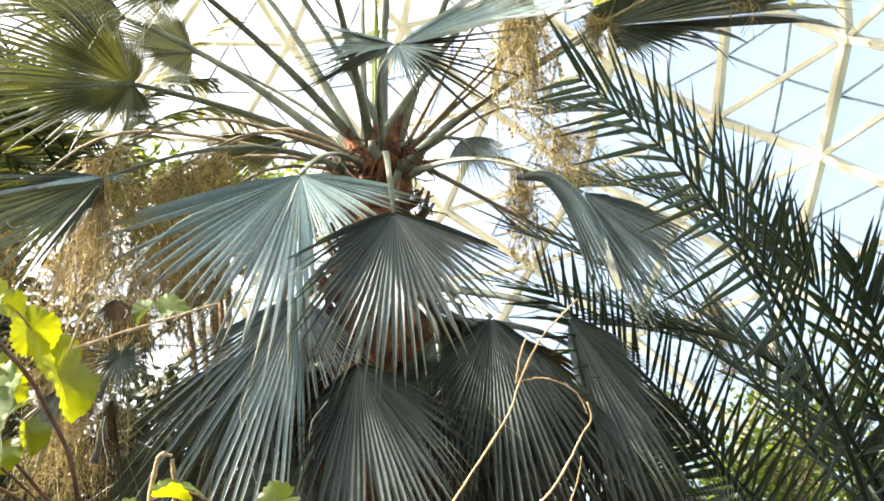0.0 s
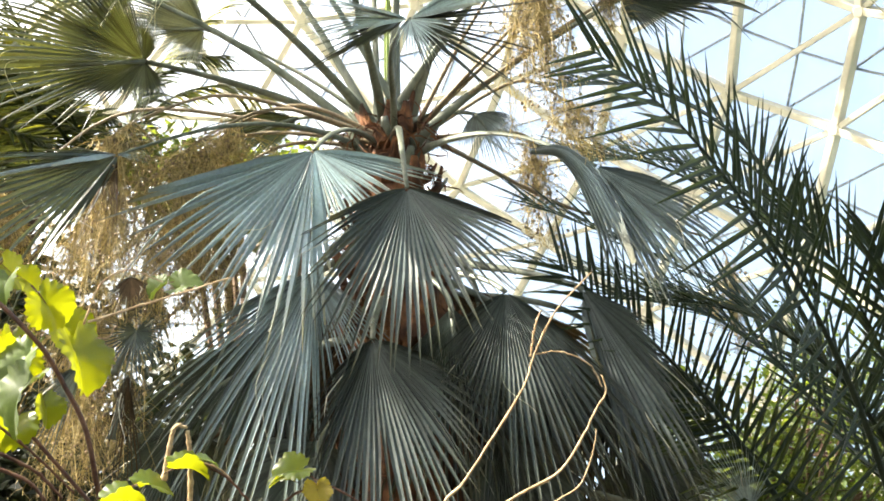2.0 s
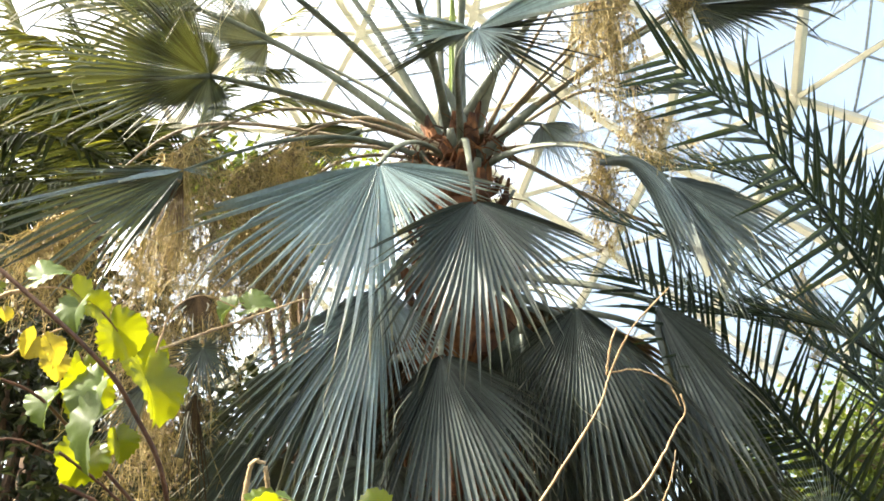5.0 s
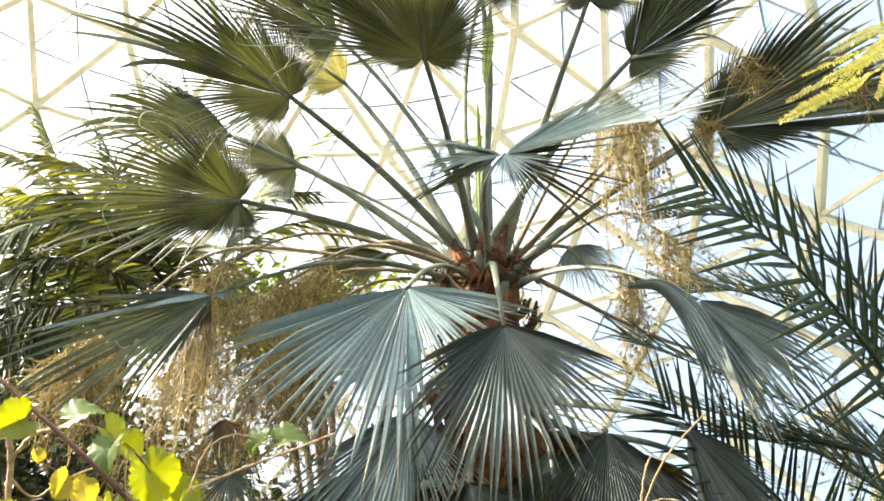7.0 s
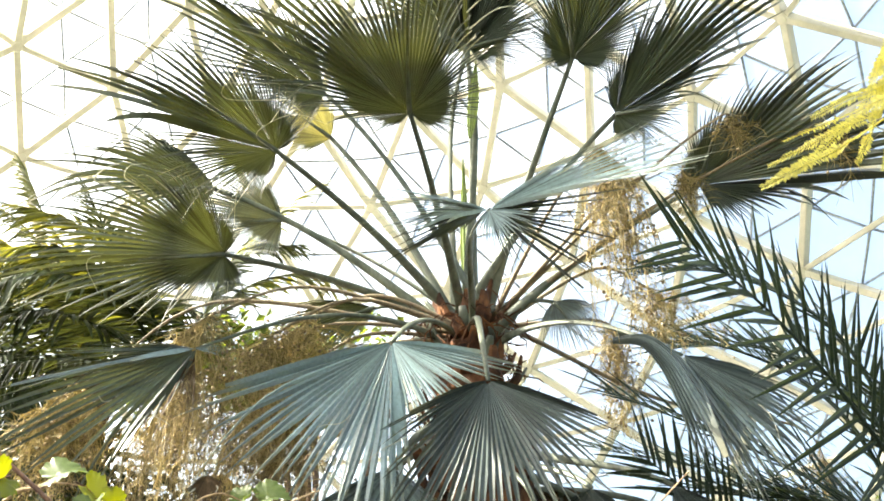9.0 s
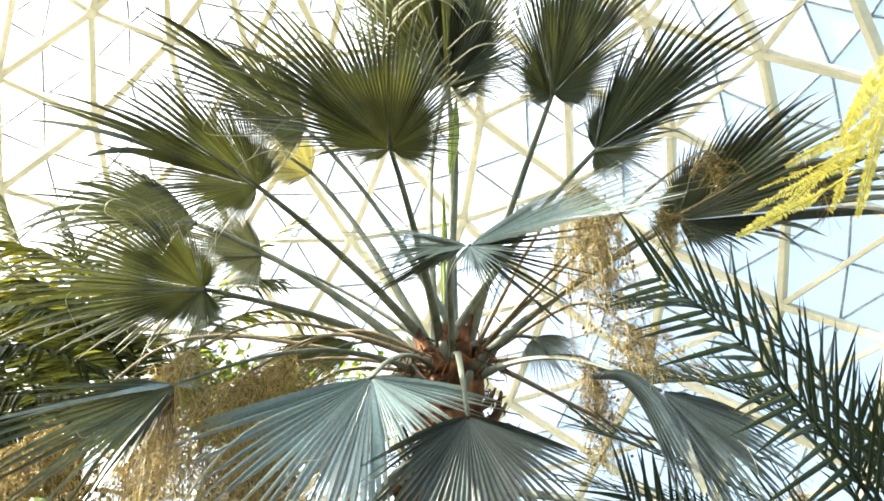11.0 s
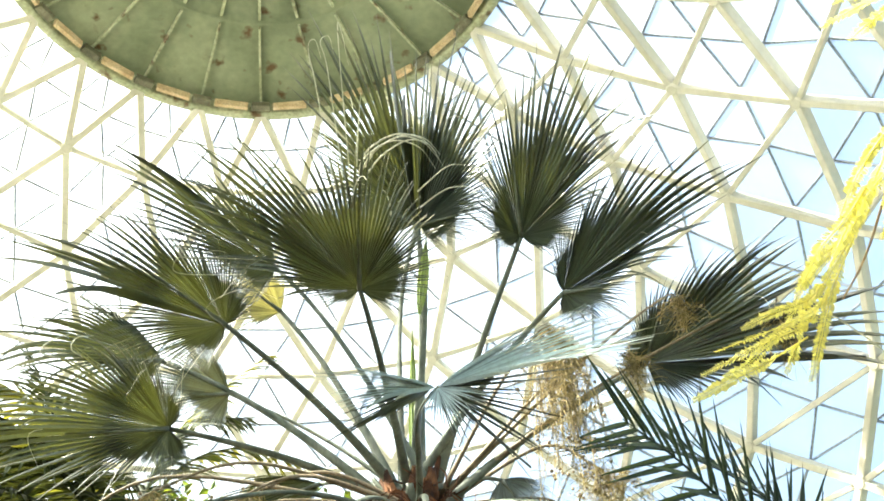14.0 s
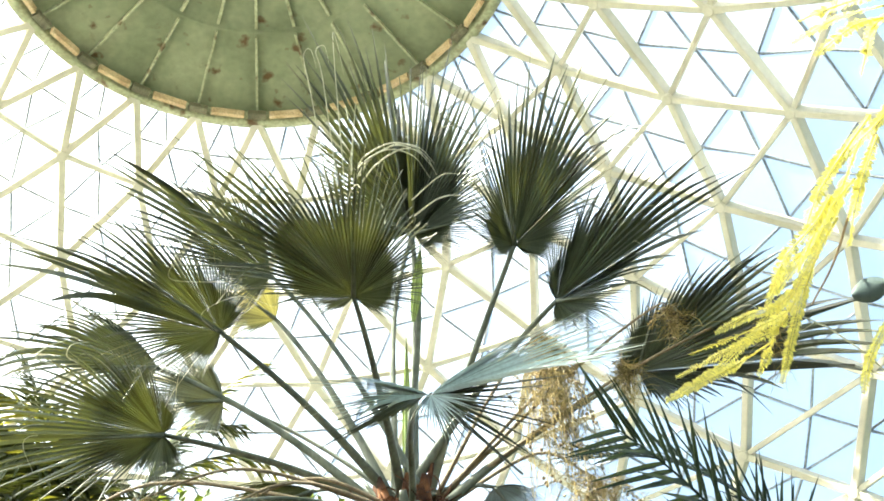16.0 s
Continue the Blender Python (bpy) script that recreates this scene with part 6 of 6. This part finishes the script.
stem_of(vine, VINE_FOOT, [(-0.865, 1.989, 2.544), (-0.857, 2.028, 2.465), (-0.862, 2.051, 2.402), (-0.868, 2.090, 2.286)], 0.00585, 0.0054, M_TWIG, "tendril", 0.0004, 70)
stem_of(vine, VINE_FOOT, [(-0.859, 2.029, 2.460), (-0.820, 2.027, 2.504), (-0.766, 2.040, 2.520)], 0.0039, 0.003, M_TWIG, "tendril", 0.0004, 71)
stem_of(vine, VINE_FOOT, [(-0.861, 2.037, 2.438), (-0.823, 2.066, 2.405), (-0.778, 2.072, 2.435), (-0.696, 2.086, 2.471)], 0.0026, 0.0018, M_TWIG, "tendril", 0.0004, 72)
stem_of(vine, VINE_FOOT, [(-0.541, 2.018, 2.377), (-0.511, 1.999, 2.442), (-0.463, 1.999, 2.468), (-0.406, 2.020, 2.451)], 0.00195, 0.0012, M_TWIG, "tendril", 0.0004, 73)
stem_of(vine, VINE_FOOT, [(-0.571, 2.107, 2.414), (-0.509, 2.298, 2.527), (-0.444, 2.486, 2.637), (-0.387, 2.670, 2.745)], 0.0026, 0.0018, M_TWIG, "tendril", 0.0004, 74)
stem_of(vine, VINE_FOOT, [(-0.567, 2.116, 2.395), (-0.529, 2.127, 2.392), (-0.513, 2.123, 2.411)], 0.001625, 0.0012, M_TWIG, "tendril", 0.0004, 75)
stem_of(vine, VINE_FOOT, [(-0.321, 1.877, 1.976), (-0.317, 1.854, 2.066), (-0.320, 1.839, 2.115)], 0.0046, 0.0034, M_TWIG, "tendril", 0.0004, 76)
stem_of(vine, VINE_FOOT, [(-0.361, 1.856, 2.025), (-0.348, 1.841, 2.091), (-0.337, 1.834, 2.121), (-0.320, 1.838, 2.119)], 0.00455, 0.0024, M_TWIG, "tendril", 0.0004, 77)
stem_of(vine, VINE_FOOT, [(-0.909, 2.092, 2.529), (-0.790, 2.126, 2.562), (-0.705, 2.160, 2.554)], 0.00195, 0.0012, M_TWIG, "tendril", 0.0004, 78)
stem_of(vine, VINE_FOOT, [(-0.839, 2.006, 2.230), (-0.774, 2.029, 2.242), (-0.708, 2.060, 2.219)], 0.0026, 0.0018, M_STEM, "tendril", 0.0004, 79)
stem_of(vine, VINE_FOOT, [(-0.633, 1.863, 2.113), (-0.569, 1.894, 2.082), (-0.529, 1.917, 2.041)], 0.00325, 0.0024, M_STEM, "tendril", 0.0004, 80)
stem_of(vine, VINE_FOOT, [(-0.601, 1.780, 2.061), (-0.548, 1.804, 2.039), (-0.517, 1.824, 2.000)], 0.00325, 0.0024, M_STEM, "tendril", 0.0004, 81)
stem_of(vine, VINE_FOOT, [(-0.665, 1.939, 2.188), (-0.598, 1.978, 2.134), (-0.538, 2.013, 2.074)], 0.0026, 0.0018, M_STEM, "tendril", 0.0004, 82)
stem_of(vine, VINE_FOOT, [(-0.328, 1.949, 2.097), (-0.289, 1.959, 2.084), (-0.254, 1.975, 2.044)], 0.00195, 0.0012, M_TWIG, "tendril", 0.0004, 83)
stem_of(vine, VINE_FOOT, [(-0.198, 4.455, 2.557), (-0.036, 4.463, 2.551), (0.125, 4.471, 2.517)], 0.0026, 0.0024, M_TWIG, "tendril", 0.0004, 84)
stem_of(vine, VINE_FOOT, [(-0.234, 1.916, 1.937), (-0.206, 1.909, 1.986), (-0.161, 1.905, 2.022), (-0.112, 1.907, 2.032), (-0.057, 1.918, 2.004), (-0.004, 1.922, 1.999), (0.064, 1.933, 1.954)], 0.0022, 0.0012, M_STEM, "tendril", 0.0006, 90)
stem_of(vine, VINE_FOOT, [(-0.112, 1.907, 2.032), (-0.125, 1.904, 2.041), (-0.142, 1.900, 2.049)], 0.0014, 0.001, M_STEM, "tendril", 0.0006, 91)
stem_of(vine, VINE_FOOT, [(-0.057, 1.918, 2.004), (-0.013, 1.922, 1.994), (0.010, 1.936, 1.940)], 0.0014, 0.001, M_STEM, "tendril", 0.0006, 92)
stem_of(vine, VINE_FOOT, [(-0.308, 1.819, 2.063), (-0.255, 1.837, 2.033), (-0.216, 1.856, 1.983), (-0.194, 1.873, 1.925)], 0.0022, 0.0014, M_STEM, "tendril", 0.0006, 93)
stem_of(twigs, TWIG_FOOT, [(0.001, 4.210, 2.400), (0.067, 4.205, 2.469), (0.127, 4.207, 2.502), (0.211, 4.223, 2.513), (0.301, 4.221, 2.500), (0.400, 4.222, 2.468), (0.500, 4.213, 2.418), (0.569, 4.207, 2.358)], 0.008, 0.005, M_TWIG, "twig", 0.0006, 94)
stem_of(twigs, TWIG_FOOT, [(0.067, 4.215, 2.472), (0.098, 4.214, 2.520), (0.142, 4.219, 2.537), (0.187, 4.220, 2.528)], 0.004, 0.002, M_STEM, "twig", 0.0006, 95)


# ---- feathery yellow branch hanging overhead ----
def spray(owner, foot, points, seed, name="sprig"):
    """One hanging pinna: a thread-thin rib with two close rows of tiny leaflets."""
    rnd = random.Random(seed)
    pts = [Vector(p) - foot for p in points]
    v, f = [], []
    tube(v, f, [spline(pts, i / 12) for i in range(13)], [0.0012 - 0.0006 * i / 12 for i in range(13)], 4)
    rib = piece(name, v, f, M_ACACIA, owner, smooth=True)
    lv, lf = [], []
    span = sum((spline(pts, (i + 1) / 12) - spline(pts, i / 12)).length for i in range(12))
    n = int(span / 0.0021)
    twist = rnd.uniform(-0.9, 0.9)
    for j in range(n):
        u = (j + 0.5) / n
        c = spline(pts, u)
        d = (spline(pts, min(1, u + 0.03)) - spline(pts, max(0, u - 0.03))).normalized()
        s = d.cross(Vector((twist, 1, 0.4 * twist))).normalized()
        nrm = s.cross(d)
        for w in (-1, 1):
            e = (s * w + d * 0.45 + nrm * rnd.uniform(-0.3, 0.3)).normalized()
            l2 = 0.0078 * min(1, 0.55 + 2.2 * u, 0.5 + 2.5 * (1 - u)) * rnd.uniform(0.8, 1.15)
            k = len(lv)
            t = d * (l2 * 0.2)
            lv.extend((c, c + e * l2 * 0.5 + t, c + e * l2, c + e * l2 * 0.5 - t))
            lf.append((k, k + 1, k + 2, k + 3))
    piece("leaflet_spray", lv, lf, M_ACACIA, rib)["kind"] = "stuff"
    return rib


acacia = holder("feathery_branch", (0.765, 0.977, 0))
tagged(acacia, "hanging branch with feathery sunlit yellow leaflets", "tree branch")
ACACIA_FOOT = Vector((0.765, 0.977, 0))
stem_of(acacia, ACACIA_FOOT, [(0.765, 0.977, 0.0), (0.865, 0.977, 2.4), (0.682, 0.651, 2.753), (0.576, 0.734, 2.624)], 0.02, 0.003, M_BARK, "branch")
stem_of(acacia, ACACIA_FOOT, [(0.576, 0.734, 2.624), (0.548, 0.798, 2.588), (0.511, 0.850, 2.561), (0.484, 0.915, 2.511), (0.459, 0.973, 2.460), (0.434, 1.008, 2.429)], 0.0024, 0.001, M_TWIG, "twig", seed=230)
stem_of(acacia, ACACIA_FOOT, [(0.576, 0.734, 2.624), (0.586, 0.876, 2.491), (0.569, 0.976, 2.386)], 0.0024, 0.001, M_TWIG, "twig", seed=231)
spray(acacia, ACACIA_FOOT, [(0.470, 0.927, 2.502), (0.442, 0.963, 2.481), (0.410, 1.000, 2.468), (0.387, 1.020, 2.435)], 200)
spray(acacia, ACACIA_FOOT, [(0.469, 0.953, 2.502), (0.448, 1.010, 2.489), (0.438, 1.055, 2.487), (0.395, 1.072, 2.456)], 201)
spray(acacia, ACACIA_FOOT, [(0.421, 1.014, 2.455), (0.410, 1.045, 2.458), (0.376, 1.048, 2.448), (0.345, 1.079, 2.451)], 202)
spray(acacia, ACACIA_FOOT, [(0.405, 0.962, 2.409), (0.396, 0.986, 2.403), (0.358, 1.009, 2.398), (0.306, 1.064, 2.412)], 203)
spray(acacia, ACACIA_FOOT, [(0.407, 1.014, 2.421), (0.406, 1.055, 2.434), (0.354, 1.044, 2.405), (0.295, 1.097, 2.406)], 204)
spray(acacia, ACACIA_FOOT, [(0.354, 0.927, 2.325), (0.330, 0.990, 2.342), (0.288, 0.973, 2.313), (0.252, 0.990, 2.304)], 205)
spray(acacia, ACACIA_FOOT, [(0.446, 1.059, 2.490), (0.411, 1.053, 2.456), (0.414, 1.109, 2.451), (0.391, 1.112, 2.412)], 206)
spray(acacia, ACACIA_FOOT, [(0.439, 0.949, 2.460), (0.434, 1.016, 2.455), (0.415, 1.037, 2.412), (0.405, 1.084, 2.381)], 207)
spray(acacia, ACACIA_FOOT, [(0.399, 1.049, 2.438), (0.376, 1.068, 2.431), (0.342, 1.082, 2.405), (0.317, 1.092, 2.399)], 208)
spray(acacia, ACACIA_FOOT, [(0.448, 0.768, 2.465), (0.425, 0.819, 2.455), (0.395, 0.820, 2.413), (0.397, 0.871, 2.420)], 209)
spray(acacia, ACACIA_FOOT, [(0.458, 0.824, 2.488), (0.450, 0.884, 2.478), (0.423, 0.902, 2.439), (0.403, 0.915, 2.418)], 210)
spray(acacia, ACACIA_FOOT, [(0.492, 0.851, 2.522), (0.460, 0.868, 2.462), (0.468, 0.948, 2.457)], 211)
spray(acacia, ACACIA_FOOT, [(0.419, 0.843, 2.433), (0.405, 0.869, 2.421), (0.363, 0.860, 2.373), (0.363, 0.914, 2.383)], 212)
spray(acacia, ACACIA_FOOT, [(0.460, 0.867, 2.477), (0.427, 0.867, 2.441), (0.411, 0.891, 2.426), (0.396, 0.926, 2.406)], 213)
spray(acacia, ACACIA_FOOT, [(0.522, 0.789, 2.653), (0.502, 0.822, 2.683), (0.484, 0.839, 2.691), (0.447, 0.864, 2.688)], 214)
spray(acacia, ACACIA_FOOT, [(0.480, 0.733, 2.564), (0.464, 0.747, 2.575), (0.450, 0.770, 2.583), (0.416, 0.764, 2.548)], 215)
spray(acacia, ACACIA_FOOT, [(0.525, 0.792, 2.642), (0.510, 0.809, 2.641), (0.488, 0.798, 2.592), (0.502, 0.852, 2.615)], 216)
spray(acacia, ACACIA_FOOT, [(0.461, 0.686, 2.540), (0.443, 0.704, 2.557), (0.421, 0.729, 2.573), (0.390, 0.719, 2.547)], 217)
spray(acacia, ACACIA_FOOT, [(0.551, 1.038, 2.450), (0.525, 1.049, 2.426), (0.506, 1.077, 2.402), (0.494, 1.095, 2.370)], 218)
spray(acacia, ACACIA_FOOT, [(0.519, 0.837, 2.565), (0.495, 0.847, 2.535), (0.463, 0.877, 2.520), (0.439, 0.882, 2.494)], 221)
spray(acacia, ACACIA_FOOT, [(0.445, 0.981, 2.480), (0.437, 1.012, 2.492), (0.418, 1.052, 2.487), (0.394, 1.029, 2.457)], 222)

# one grey-blue oval leaf on a thin stalk
oval = holder("oval_leaf", (0.611, 0.930, 0))
tagged(oval, "single grey-blue oval leaf on a thin bare stalk", "leaf")
o_at, o_far = Vector((0.452, 0.866, 2.341)) - Vector((0.611, 0.930, 0)), Vector((0.511, 0.830, 2.346)) - Vector((0.611, 0.930, 0))
stem_of(oval, Vector((0, 0, 0)), [(0, 0, 0), (0.02, 0.03, o_far.z * 0.6), o_far, o_at], 0.006, 0.0012, M_TWIG, "stalk")
ov, of = [], []
o_way = (o_at - o_far).normalized()
o_side = o_way.cross(Vector((0.2, 1, 0.3))).normalized()
o_n = o_side.cross(o_way)
for i in range(13):
    q = i / 12
    half = 0.0125 * math.sin(math.pi * (0.03 + 0.94 * q)) ** 0.6
    for j in range(7):
        e = j / 3 - 1
        ov.append(o_at + o_way * 0.034 * q + o_side * half * e + o_n * (0.004 * e * e - 0.004 * q * q))
for i in range(12):
    for j in range(6):
        k = i * 7 + j
        of.append((k, k + 1, k + 8, k + 7))
piece("blade", ov, of, M_OVAL, oval, smooth=True)
